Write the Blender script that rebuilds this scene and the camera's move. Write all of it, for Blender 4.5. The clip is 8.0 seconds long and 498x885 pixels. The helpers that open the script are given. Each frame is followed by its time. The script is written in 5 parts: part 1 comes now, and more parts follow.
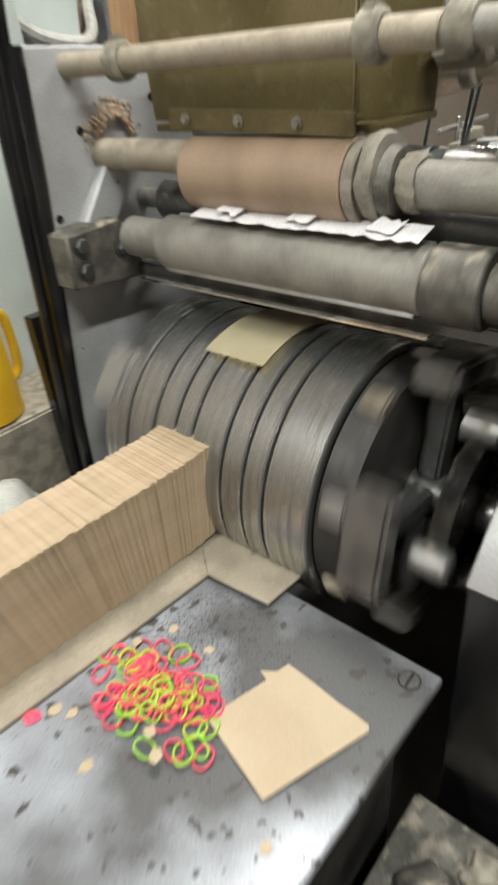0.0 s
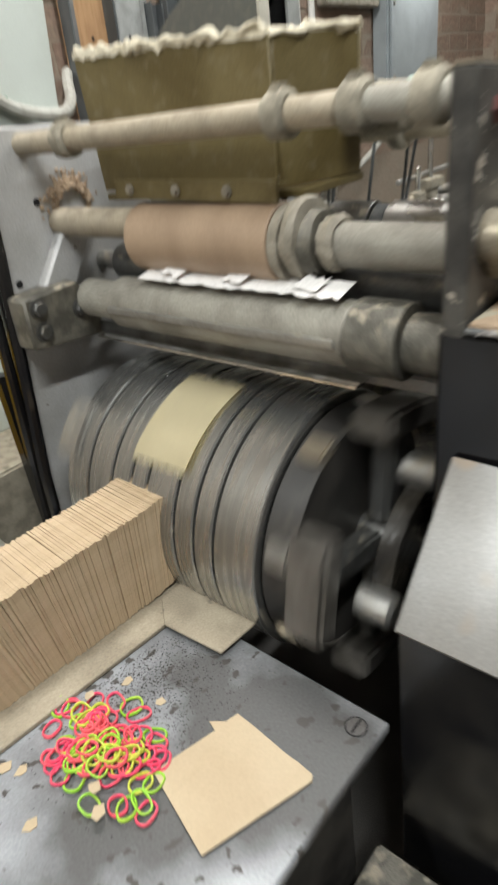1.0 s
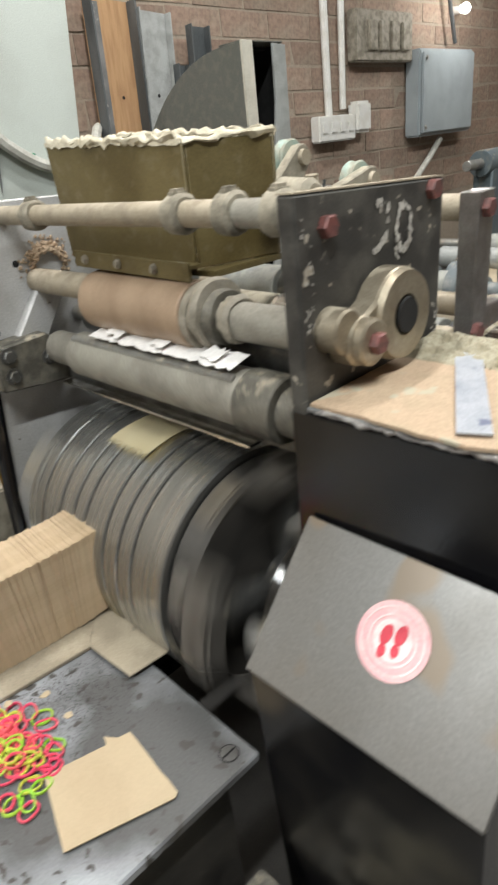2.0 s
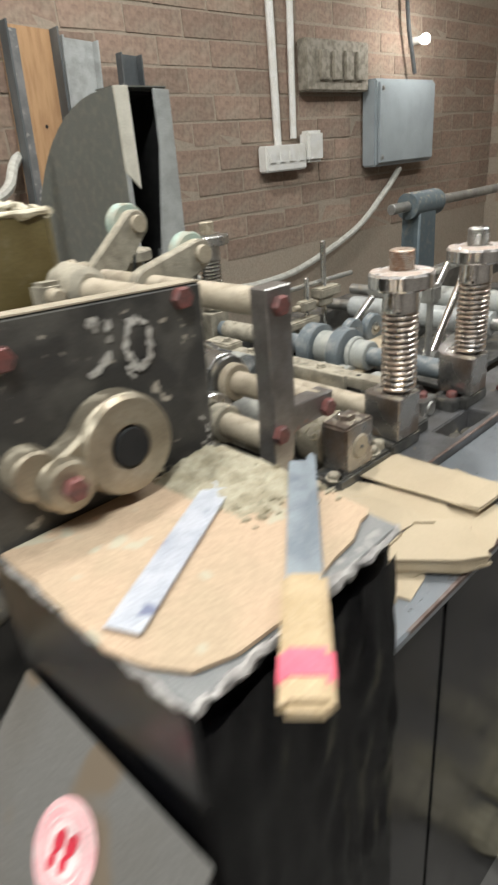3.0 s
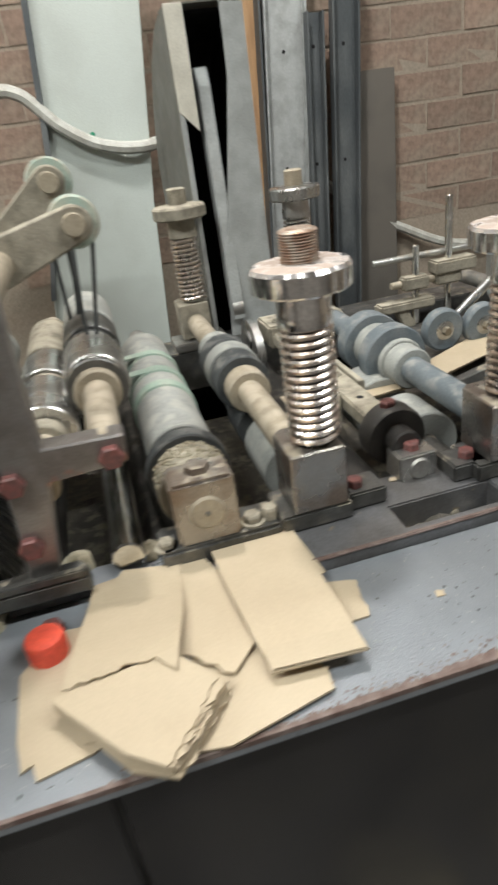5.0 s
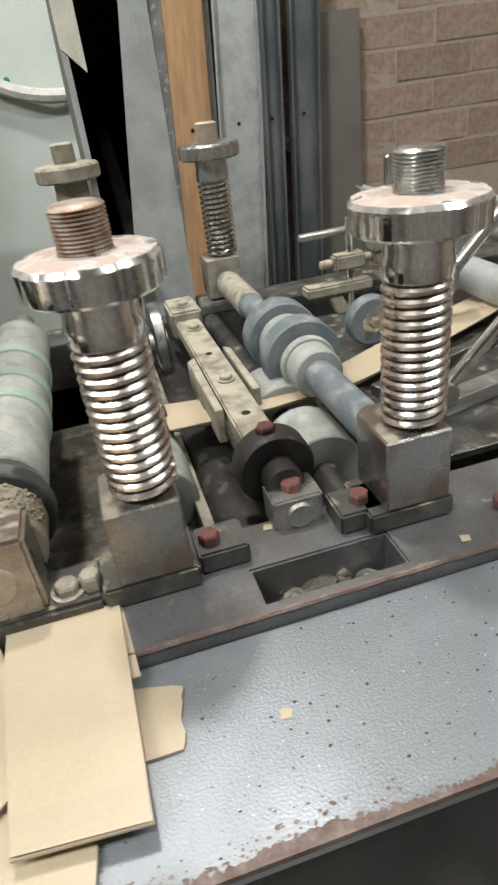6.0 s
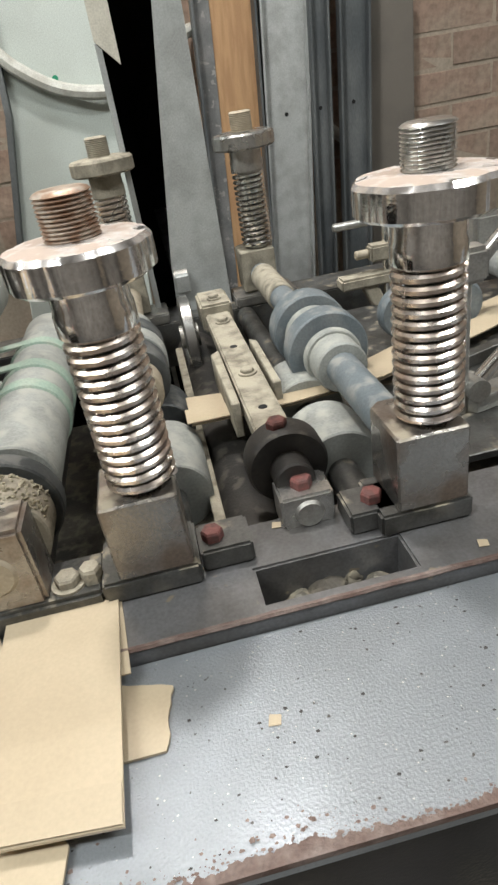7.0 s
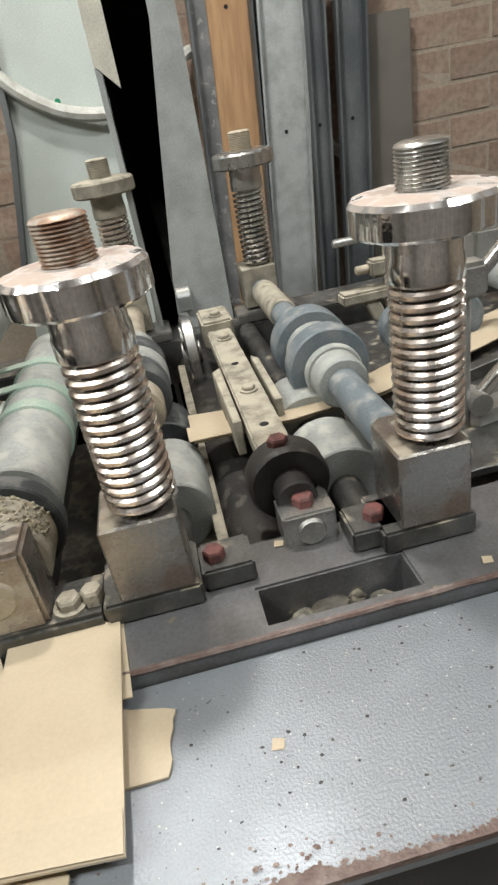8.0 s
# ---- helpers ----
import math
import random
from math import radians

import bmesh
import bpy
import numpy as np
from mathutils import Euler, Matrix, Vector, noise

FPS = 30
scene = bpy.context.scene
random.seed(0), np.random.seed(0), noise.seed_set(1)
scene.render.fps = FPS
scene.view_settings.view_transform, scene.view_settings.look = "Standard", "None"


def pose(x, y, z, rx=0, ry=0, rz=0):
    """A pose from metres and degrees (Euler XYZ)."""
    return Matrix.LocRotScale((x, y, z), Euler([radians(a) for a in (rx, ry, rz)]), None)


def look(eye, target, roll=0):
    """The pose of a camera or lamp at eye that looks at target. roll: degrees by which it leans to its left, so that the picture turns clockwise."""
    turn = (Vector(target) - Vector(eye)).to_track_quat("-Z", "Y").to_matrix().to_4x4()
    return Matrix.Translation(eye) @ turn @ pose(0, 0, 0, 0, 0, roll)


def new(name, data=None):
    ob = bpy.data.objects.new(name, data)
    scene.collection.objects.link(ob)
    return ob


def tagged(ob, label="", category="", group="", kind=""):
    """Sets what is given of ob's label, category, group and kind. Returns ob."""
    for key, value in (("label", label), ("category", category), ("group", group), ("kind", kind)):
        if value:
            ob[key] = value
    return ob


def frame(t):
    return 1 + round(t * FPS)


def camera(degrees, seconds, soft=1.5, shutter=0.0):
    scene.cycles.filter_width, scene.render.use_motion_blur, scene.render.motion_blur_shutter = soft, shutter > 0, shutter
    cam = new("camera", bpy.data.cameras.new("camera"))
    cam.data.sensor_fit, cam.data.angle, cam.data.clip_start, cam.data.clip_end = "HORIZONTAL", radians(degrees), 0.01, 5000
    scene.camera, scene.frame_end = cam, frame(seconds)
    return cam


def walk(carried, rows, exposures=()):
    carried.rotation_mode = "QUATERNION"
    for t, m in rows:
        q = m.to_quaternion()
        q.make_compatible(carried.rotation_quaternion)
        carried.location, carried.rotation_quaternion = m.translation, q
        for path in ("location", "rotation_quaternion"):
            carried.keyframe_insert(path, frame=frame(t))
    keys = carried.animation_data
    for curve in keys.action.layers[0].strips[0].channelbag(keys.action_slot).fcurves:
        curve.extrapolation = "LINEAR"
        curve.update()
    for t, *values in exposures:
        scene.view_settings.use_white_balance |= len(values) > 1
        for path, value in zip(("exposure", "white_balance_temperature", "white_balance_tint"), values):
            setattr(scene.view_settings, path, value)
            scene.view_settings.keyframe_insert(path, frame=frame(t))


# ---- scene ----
cam = camera(44.6, 8.0, soft=2.5, shutter=0.6)
PATH = [
    (0, (-1.008, -0.126, 1.09), (0.228, 1.015, 0.007), -5.4),
    (0.5, (-0.921, -0.028, 1.041), (0.363, 1.016, -0.082), -3.7),
    (1, (-0.974, -0.183, 1.102), (0.305, 1.012, 0.134), -7.6),
    (1.2, (-0.988, -0.241, 1.124), (0.275, 1.001, 0.194), -8.6),
    (2.3, (-0.848, -0.362, 1.163), (0.351, 0.981, 0.292), -6.2),
    (2.5, (-0.801, -0.39, 1.186), (0.436, 0.929, 0.333), -5.6),
    (3, (-0.671, -0.417, 1.19), (0.563, 0.906, 0.337), -4.9),
    (3.5, (-0.482, -0.418, 1.187), (0.599, 1.011, 0.298), -5.0),
    (4, (-0.333, -0.426, 1.16), (0.387, 1.21, 0.263), -7.6),
    (4.5, (-0.229, -0.482, 1.163), (0.189, 1.254, 0.262), -8.4),
    (5, (-0.156, -0.463, 1.147), (0.201, 1.277, 0.228), -8.3),
    (5.2, (-0.11, -0.425, 1.144), (0.288, 1.292, 0.198), -7.8),
    (6.3, (0.018, -0.348, 1.11), (0.324, 1.338, 0.08), -8.1),
    (6.5, (0.026, -0.347, 1.108), (0.277, 1.349, 0.079), -8.7),
    (7, (0.038, -0.347, 1.105), (0.214, 1.37, 0.095), -10.0),
    (7.5, (0.044, -0.347, 1.109), (0.206, 1.386, 0.123), -10.7),
    (8, (0.043, -0.345, 1.107), (0.209, 1.396, 0.138), -11.0),
]
walk(cam, [(t, look(eye, target, roll)) for t, eye, target, roll in PATH], [(0, 0.0), (8, 0.0)])

# ---- light ----
world = bpy.data.worlds.new("world")
world.use_nodes = True
world.node_tree.nodes["Background"].inputs[0].default_value = (0.75, 0.8, 0.85, 1)
world.node_tree.nodes["Background"].inputs[1].default_value = 0.05
scene.world = world


def lamp(name, power, size, at, colour):
    data = bpy.data.lights.new(name, "POINT")
    data.energy, data.shadow_soft_size, data.color = power, size, colour
    ob = new(name, data)
    ob.location = at
    return ob


CEILING_BULB = (-0.02, 0.52, 2.78)
lamp("bulb_light", 86, 0.08, CEILING_BULB, (1.0, 0.98, 0.955))
lamp("bulb_light", 7, 0.05, (2.30, 1.2, 1.66), (1.0, 0.97, 0.93))


def strip_lamp(name, power, at, length):
    data = bpy.data.lights.new(name, "AREA")
    data.shape, data.size, data.size_y, data.energy, data.color = "RECTANGLE", length, 0.06, power, (0.97, 1.0, 0.98)
    ob = new(name, data)
    ob.location = at
    return ob


# three unseen ceiling lamps: two added for fill, the second inferred from cover glare
strip_lamp("tube_light", 60, (-1.3, -0.8, 2.9), 1.2)
strip_lamp("tube_light", 55, (-2.8, 0.6, 2.9), 1.2)
strip_lamp("tube_light", 44, (1.3, -0.8, 2.9), 1.2)

# ---- materials ----
def mat(name, col, rough=0.5, metal=0.0, col2=None, scale=25.0, lo=0.42, hi=0.62, bump=0.15, grain=400.0,
        rough2=None, dust=0.0, dust_col=(0.33, 0.29, 0.22), spots=None, spot_scale=90.0, spot_cut=0.68, random=0.0, stretch=None, soft=0.13, dust_from=-0.2):
    """A worn surface: two colours in broad stains, a fine grain in relief, and if asked dust on what faces up, small spots, and a tone of its own for each piece."""
    m = bpy.data.materials.new(name)
    m.use_nodes = True
    t, n = m.node_tree.links, m.node_tree.nodes
    b = n["Principled BSDF"]
    tc = n.new("ShaderNodeTexCoord")
    src = tc.outputs["Object"]
    if stretch:
        mp = n.new("ShaderNodeMapping")
        mp.inputs["Scale"].default_value = stretch
        t.new(src, mp.inputs[0])
        src = mp.outputs[0]

    def noise_tex(s, d=4.0):
        x = n.new("ShaderNodeTexNoise")
        x.inputs["Scale"].default_value, x.inputs["Detail"].default_value = s, d
        t.new(src, x.inputs["Vector"])
        return x.outputs["Fac"]

    def ramp(f, a, c):
        x = n.new("ShaderNodeMapRange")
        x.inputs[1].default_value, x.inputs[2].default_value = a, c
        t.new(f, x.inputs[0])
        return x.outputs[0]

    def mixed(f, a, c, kind="MIX"):
        x = n.new("ShaderNodeMix")
        x.data_type, x.blend_type = "RGBA", kind
        for v, k in ((f, 0), (a, 6), (c, 7)):
            if isinstance(v, (tuple, list)):
                x.inputs[k].default_value = (*v, 1)
            elif isinstance(v, (int, float)):
                x.inputs[k].default_value = v
            else:
                t.new(v, x.inputs[k])
        return x.outputs[2]

    c2 = col2 or tuple(v * 0.7 for v in col)
    broad = ramp(noise_tex(scale, 6), lo, hi)
    fine = noise_tex(grain, 3)
    out = mixed(broad, col, c2)
    shade = n.new("ShaderNodeMapRange")
    shade.inputs[1].default_value, shade.inputs[2].default_value = 0.3, 0.7
    shade.inputs[3].default_value, shade.inputs[4].default_value = 1 - soft, 1 + soft
    t.new(fine, shade.inputs[0])
    grey = n.new("ShaderNodeCombineColor")
    for k in range(3):
        t.new(shade.outputs[0], grey.inputs[k])
    out = mixed(1.0, out, grey.outputs[0], "MULTIPLY")
    if random:
        oi = n.new("ShaderNodeObjectInfo")
        rr = n.new("ShaderNodeMapRange")
        rr.inputs[3].default_value, rr.inputs[4].default_value = 1 - random, 1 + random
        t.new(oi.outputs["Random"], rr.inputs[0])
        gg = n.new("ShaderNodeCombineColor")
        for k in range(3):
            t.new(rr.outputs[0], gg.inputs[k])
        out = mixed(1.0, out, gg.outputs[0], "MULTIPLY")
    if spots:
        out = mixed(ramp(noise_tex(spot_scale, 2), spot_cut, spot_cut + 0.04), out, spots)
    rgh = n.new("ShaderNodeMapRange")
    rgh.inputs[3].default_value, rgh.inputs[4].default_value = rough, rough2 if rough2 is not None else min(1, rough + 0.15)
    t.new(broad, rgh.inputs[0])
    rough_out = rgh.outputs[0]
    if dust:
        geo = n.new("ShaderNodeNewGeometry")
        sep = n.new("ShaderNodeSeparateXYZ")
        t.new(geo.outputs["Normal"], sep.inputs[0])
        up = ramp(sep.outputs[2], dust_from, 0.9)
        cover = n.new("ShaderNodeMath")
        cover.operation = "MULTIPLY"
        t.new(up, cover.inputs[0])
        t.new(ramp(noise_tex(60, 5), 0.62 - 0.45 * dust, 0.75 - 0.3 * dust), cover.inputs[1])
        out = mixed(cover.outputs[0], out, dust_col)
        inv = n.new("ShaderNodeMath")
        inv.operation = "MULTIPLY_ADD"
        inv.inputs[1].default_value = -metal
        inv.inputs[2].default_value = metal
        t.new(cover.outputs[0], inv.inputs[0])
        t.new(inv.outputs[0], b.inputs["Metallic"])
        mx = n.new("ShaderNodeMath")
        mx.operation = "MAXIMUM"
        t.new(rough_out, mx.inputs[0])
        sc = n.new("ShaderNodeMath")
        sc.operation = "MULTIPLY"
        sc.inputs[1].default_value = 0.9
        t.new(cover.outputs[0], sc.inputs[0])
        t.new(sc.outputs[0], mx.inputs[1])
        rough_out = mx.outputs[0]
    else:
        b.inputs["Metallic"].default_value = metal
    t.new(out, b.inputs["Base Color"])
    t.new(rough_out, b.inputs["Roughness"])
    if bump:
        bp = n.new("ShaderNodeBump")
        bp.inputs["Strength"].default_value, bp.inputs["Distance"].default_value = bump, 0.002
        t.new(fine, bp.inputs["Height"])
        t.new(bp.outputs[0], b.inputs["Normal"])
    return m


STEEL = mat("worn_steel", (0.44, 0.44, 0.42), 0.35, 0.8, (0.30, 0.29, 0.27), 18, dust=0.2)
BRIGHT = mat("bright_steel", (0.62, 0.62, 0.60), 0.22, 0.95, (0.45, 0.44, 0.42), 30, bump=0.06)
CHROME = mat("chrome", (0.85, 0.85, 0.84), 0.08, 1.0, (0.66, 0.64, 0.60), 40, bump=0.03, rough2=0.2)
SPRING = mat("spring_steel", (0.76, 0.70, 0.65), 0.25, 1.0, (0.66, 0.55, 0.47), 60, bump=0.03, rough2=0.32)
RUST = mat("rusty_thread", (0.36, 0.24, 0.17), 0.4, 0.7, (0.48, 0.42, 0.36), 120)
GUNMETAL = mat("dark_oiled_steel", (0.16, 0.16, 0.155), 0.32, 0.7, (0.09, 0.088, 0.08), 22, dust=0.12)
RAIL = mat("worn_rail_steel", (0.20, 0.20, 0.205), 0.28, 0.55, (0.13, 0.125, 0.12), 16, bump=0.1, rough2=0.45, spots=(0.30, 0.26, 0.20), spot_scale=60, spot_cut=0.70)
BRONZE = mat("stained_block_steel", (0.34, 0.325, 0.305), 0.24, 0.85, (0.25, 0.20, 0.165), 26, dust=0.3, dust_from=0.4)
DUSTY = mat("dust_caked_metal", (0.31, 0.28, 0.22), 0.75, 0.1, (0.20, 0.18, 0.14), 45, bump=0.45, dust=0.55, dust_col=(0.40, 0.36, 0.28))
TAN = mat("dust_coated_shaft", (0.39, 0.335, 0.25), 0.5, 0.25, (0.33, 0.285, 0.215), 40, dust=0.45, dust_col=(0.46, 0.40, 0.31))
BLACK = mat("black_enamel", (0.006, 0.006, 0.007), 0.13, 0.0, (0.014, 0.013, 0.012), 10, bump=0.05, rough2=0.24)
SOOT = mat("sooty_cast_iron", (0.03, 0.028, 0.026), 0.5, 0.2, (0.05, 0.045, 0.04), 20, dust=0.15, dust_col=(0.11, 0.10, 0.082))
PLATE = mat("scuffed_black_plate", (0.045, 0.043, 0.04), 0.5, 0.2, (0.09, 0.085, 0.075), 30, spots=(0.4, 0.36, 0.3), spot_scale=70, spot_cut=0.66)
PAN = mat("oily_dust_pan", (0.10, 0.088, 0.07), 0.6, 0.0, (0.05, 0.046, 0.04), 14, bump=0.4, dust=0.3, dust_col=(0.20, 0.175, 0.13))
TABLE = mat("hammered_grey_paint", (0.29, 0.315, 0.34), 0.30, 0.35, (0.21, 0.225, 0.24), 7, bump=0.24, grain=600,
            rough2=0.40, spots=(0.06, 0.055, 0.05), spot_scale=190, spot_cut=0.70, soft=0.06)
LOWTABLE = mat("scuffed_steel_table", (0.42, 0.44, 0.47), 0.36, 0.1, (0.10, 0.10, 0.10), 5, lo=0.40, hi=0.59, bump=0.15, rough2=0.5,
               spots=(0.07, 0.065, 0.06), spot_scale=70, spot_cut=0.63)
GREYPAINT = mat("pale_grey_paint", (0.52, 0.52, 0.52), 0.45, 0.1, (0.40, 0.395, 0.38), 9, spots=(0.14, 0.12, 0.09), spot_scale=45, spot_cut=0.72)
MINT = mat("pale_mint_sheet", (0.56, 0.61, 0.57), 0.42, 0.0, (0.50, 0.54, 0.50), 5, bump=0.05)
GUARD = mat("dark_green_grey_sheet", (0.13, 0.135, 0.12), 0.5, 0.1, (0.14, 0.14, 0.125), 14, dust=0.3)
GALV = mat("galvanised_steel", (0.46, 0.48, 0.47), 0.42, 0.3, (0.36, 0.37, 0.36), 25)
DARKBAR = mat("dark_channel_steel", (0.085, 0.095, 0.10), 0.5, 0.3, (0.15, 0.16, 0.16), 12, stretch=(1, 1, 0.3))
OLIVE = mat("grease_stained_hopper", (0.105, 0.078, 0.028), 0.4, 0.1, (0.16, 0.125, 0.052), 10, dust=0.12)
GLUE = mat("dried_paste", (0.70, 0.64, 0.50), 0.7, 0.0, (0.58, 0.52, 0.39), 60, bump=0.5)
KRAFT = mat("kraft_paper", (0.465, 0.385, 0.272), 0.36, 0.0, (0.43, 0.35, 0.242), 12, bump=0.02, random=0.04, soft=0.04)
KRAFTEDGE = mat("kraft_stack_paper", (0.52, 0.40, 0.267), 0.75, 0.0, (0.46, 0.35, 0.225), 30, bump=0.1, random=0.06, soft=0.05)
YELLOWKRAFT = mat("yellowish_kraft_paper", (0.66, 0.585, 0.385), 0.6, 0.0, (0.62, 0.545, 0.35), 12, bump=0.06, soft=0.04)
PALEKRAFT = mat("pale_kraft_paper", (0.50, 0.40, 0.265), 0.4, 0.0, (0.46, 0.36, 0.235), 12, bump=0.06, soft=0.04)
CARD = mat("stained_cardboard", (0.44, 0.32, 0.22), 0.75, 0.0, (0.39, 0.30, 0.205), 14, bump=0.2, spots=(0.40, 0.36, 0.27), spot_scale=30, spot_cut=0.64)
PINKROLL = mat("brown_printing_sleeve", (0.37, 0.265, 0.18), 0.45, 0.0, (0.30, 0.21, 0.14), 5, stretch=(1, 3, 1), bump=0.08)
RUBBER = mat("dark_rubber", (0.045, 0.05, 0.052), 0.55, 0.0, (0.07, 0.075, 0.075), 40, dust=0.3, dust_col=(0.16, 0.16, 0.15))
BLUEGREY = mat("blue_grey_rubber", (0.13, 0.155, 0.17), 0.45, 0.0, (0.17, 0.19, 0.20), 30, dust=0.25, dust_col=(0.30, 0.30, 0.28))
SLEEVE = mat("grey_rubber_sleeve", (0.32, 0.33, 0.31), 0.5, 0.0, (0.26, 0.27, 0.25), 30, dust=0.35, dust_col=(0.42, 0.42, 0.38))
BELT = mat("pale_green_belt", (0.30, 0.40, 0.33), 0.6, 0.0, (0.36, 0.42, 0.35), 60)
REDBOLT = mat("red_oxide_bolt", (0.19, 0.07, 0.062), 0.45, 0.15, (0.12, 0.06, 0.055), 150)
BRASS = mat("dull_cast_metal", (0.38, 0.33, 0.25), 0.36, 0.7, (0.27, 0.23, 0.17), 25, bump=0.1, dust=0.2)
WHITE = mat("white_plastic", (0.75, 0.75, 0.72), 0.4, 0.0, (0.68, 0.67, 0.62), 20, bump=0.03)
CABLE = mat("cable_sheath", (0.55, 0.55, 0.50), 0.5, 0.0, (0.45, 0.44, 0.39), 40)
BRICK = mat("old_red_brick", (0.288, 0.203, 0.155), 0.85, 0.0, (0.315, 0.258, 0.20), 9, lo=0.44, hi=0.68, bump=0.8, grain=70, random=0.15, soft=0.2)
MORTAR = mat("dusty_mortar", (0.33, 0.28, 0.22), 0.95, 0.0, (0.34, 0.28, 0.22), 12, bump=0.5, grain=150)
CONCRETE = mat("stained_concrete", (0.16, 0.15, 0.14), 0.8, 0.0, (0.09, 0.085, 0.08), 4, bump=0.3)
PLASTER = mat("grey_plaster", (0.27, 0.25, 0.23), 0.9, 0.0, (0.20, 0.18, 0.16), 3)
PANELGREY = mat("grey_panel_paint", (0.36, 0.41, 0.43), 0.45, 0.1, (0.32, 0.36, 0.38), 8)
YELLOW = mat("yellow_plastic", (0.78, 0.47, 0.02), 0.35, 0.0, (0.70, 0.40, 0.02), 10)
WAX = mat("yellow_wax", (0.85, 0.70, 0.03), 0.45, 0.0, (0.75, 0.58, 0.02), 80, bump=0.3)
REDCAP = mat("red_bottle_cap", (0.78, 0.10, 0.055), 0.4, 0.0, (0.70, 0.085, 0.05), 60, bump=0.0)
PINKTAPE = mat("pink_tape", (0.80, 0.14, 0.20), 0.35, 0.0, (0.72, 0.11, 0.17), 60)
STICKER = mat("pink_sticker", (0.80, 0.42, 0.44), 0.35, 0.0, (0.78, 0.50, 0.50), 90)
STICKERRED = mat("red_sticker_print", (0.62, 0.03, 0.06), 0.35)
STICKERPALE = mat("pale_sticker_ring", (0.84, 0.68, 0.67), 0.35)
COVER = mat("dark_grey_cover_paint", (0.18, 0.176, 0.168), 0.30, 0.2, (0.15, 0.14, 0.125), 6, bump=0.05, rough2=0.40, spots=(0.19, 0.15, 0.11), spot_scale=9, spot_cut=0.64)
RULER = mat("worn_steel_strip", (0.46, 0.48, 0.52), 0.45, 0.3, (0.34, 0.36, 0.41), 30, spots=(0.16, 0.18, 0.26), spot_scale=35, spot_cut=0.62)
BLUEBLADE = mat("blue_grey_blade", (0.30, 0.34, 0.375), 0.38, 0.4, (0.20, 0.23, 0.26), 30)
TAPE = mat("buff_packing_tape", (0.48, 0.37, 0.235), 0.18, 0.0, (0.40, 0.30, 0.175), 50)
SKIN = mat("dried_glue_scraps", (0.38, 0.345, 0.255), 0.85, 0.0, (0.28, 0.245, 0.17), 70, bump=0.6)
PINKBAND = mat("pink_rubber", (0.82, 0.075, 0.16), 0.4, 0.0, (0.82, 0.12, 0.14), 40, bump=0.0)
LIMEBAND = mat("lime_rubber", (0.30, 0.62, 0.05), 0.4, 0.0, (0.42, 0.62, 0.07), 40, bump=0.0)
# near-black standing for the shade inside holes, slots and the guard
VOIDSHADE = mat("recess_shade_black", (0.008, 0.008, 0.008), 0.8)
GREASEARM = mat("oily_arm_steel", (0.17, 0.16, 0.145), 0.4, 0.4, (0.10, 0.092, 0.08), 25, bump=0.2)
OILBLACK = mat("oil_wet_black", (0.014, 0.013, 0.012), 0.12, 0.0, (0.03, 0.026, 0.02), 30, bump=0.5, grain=60, rough2=0.3)
DRUMSTEEL = mat("oiled_drum_steel", (0.50, 0.50, 0.485), 0.22, 0.9, (0.34, 0.34, 0.325), 12, stretch=(1, 12, 1), bump=0.08)
WORNROLL = mat("worn_roller_steel", (0.33, 0.315, 0.27), 0.55, 0.25, (0.21, 0.195, 0.165), 15, bump=0.1)
WHITEPAPER = mat("white_paper", (0.78, 0.76, 0.74), 0.7, 0.0, (0.70, 0.68, 0.66), 30)
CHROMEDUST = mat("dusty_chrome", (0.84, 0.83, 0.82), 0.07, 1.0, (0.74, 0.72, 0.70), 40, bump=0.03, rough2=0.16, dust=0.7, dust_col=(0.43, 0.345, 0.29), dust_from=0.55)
ARMSTEEL = mat("scratched_arm_steel", (0.34, 0.325, 0.31), 0.33, 0.85, (0.22, 0.20, 0.19), 25, spots=(0.34, 0.20, 0.17), spot_scale=28, spot_cut=0.64)
MINTDUST = mat("dusty_green_plastic", (0.34, 0.44, 0.38), 0.6, 0.0, (0.45, 0.45, 0.37), 30, dust=0.5)
WHITEEDGE = mat("cream_edge_paint", (0.66, 0.63, 0.54), 0.5, 0.0, (0.56, 0.53, 0.45), 20)
YELLOWBAND = mat("yellow_green_rubber", (0.58, 0.62, 0.08), 0.4, 0.0, (0.52, 0.58, 0.08), 40, bump=0.0)
GREYBOARD = mat("grey_brown_board", (0.15, 0.135, 0.115), 0.7, 0.0, (0.12, 0.11, 0.095), 6)
GREENDOT = mat("green_paint", (0.02, 0.30, 0.16), 0.5)
BLUEPAINT = mat("blue_grey_machine_paint", (0.075, 0.10, 0.115), 0.4, 0.0, (0.10, 0.125, 0.135), 10, dust=0.2)
WHITEFILM = mat("white_plastic_film", (0.62, 0.62, 0.56), 0.25, 0.0, (0.52, 0.51, 0.44), 12)
BLACKFILM = mat("black_plastic_film", (0.007, 0.007, 0.008), 0.10, 0.0, (0.012, 0.012, 0.012), 20, bump=0.1)
BROWNRUST = mat("chipped_brown_edge", (0.13, 0.085, 0.07), 0.6, 0.1, (0.22, 0.17, 0.15), 60, bump=0.5)
FLAKE = mat("flaking_pale_edge", (0.36, 0.34, 0.32), 0.5, 0.1, (0.17, 0.16, 0.155), 60, bump=0.5)
DARKSPECK = mat("dark_speck", (0.04, 0.037, 0.035), 0.7)
PALESPECK = mat("pale_speck", (0.55, 0.54, 0.50), 0.6)
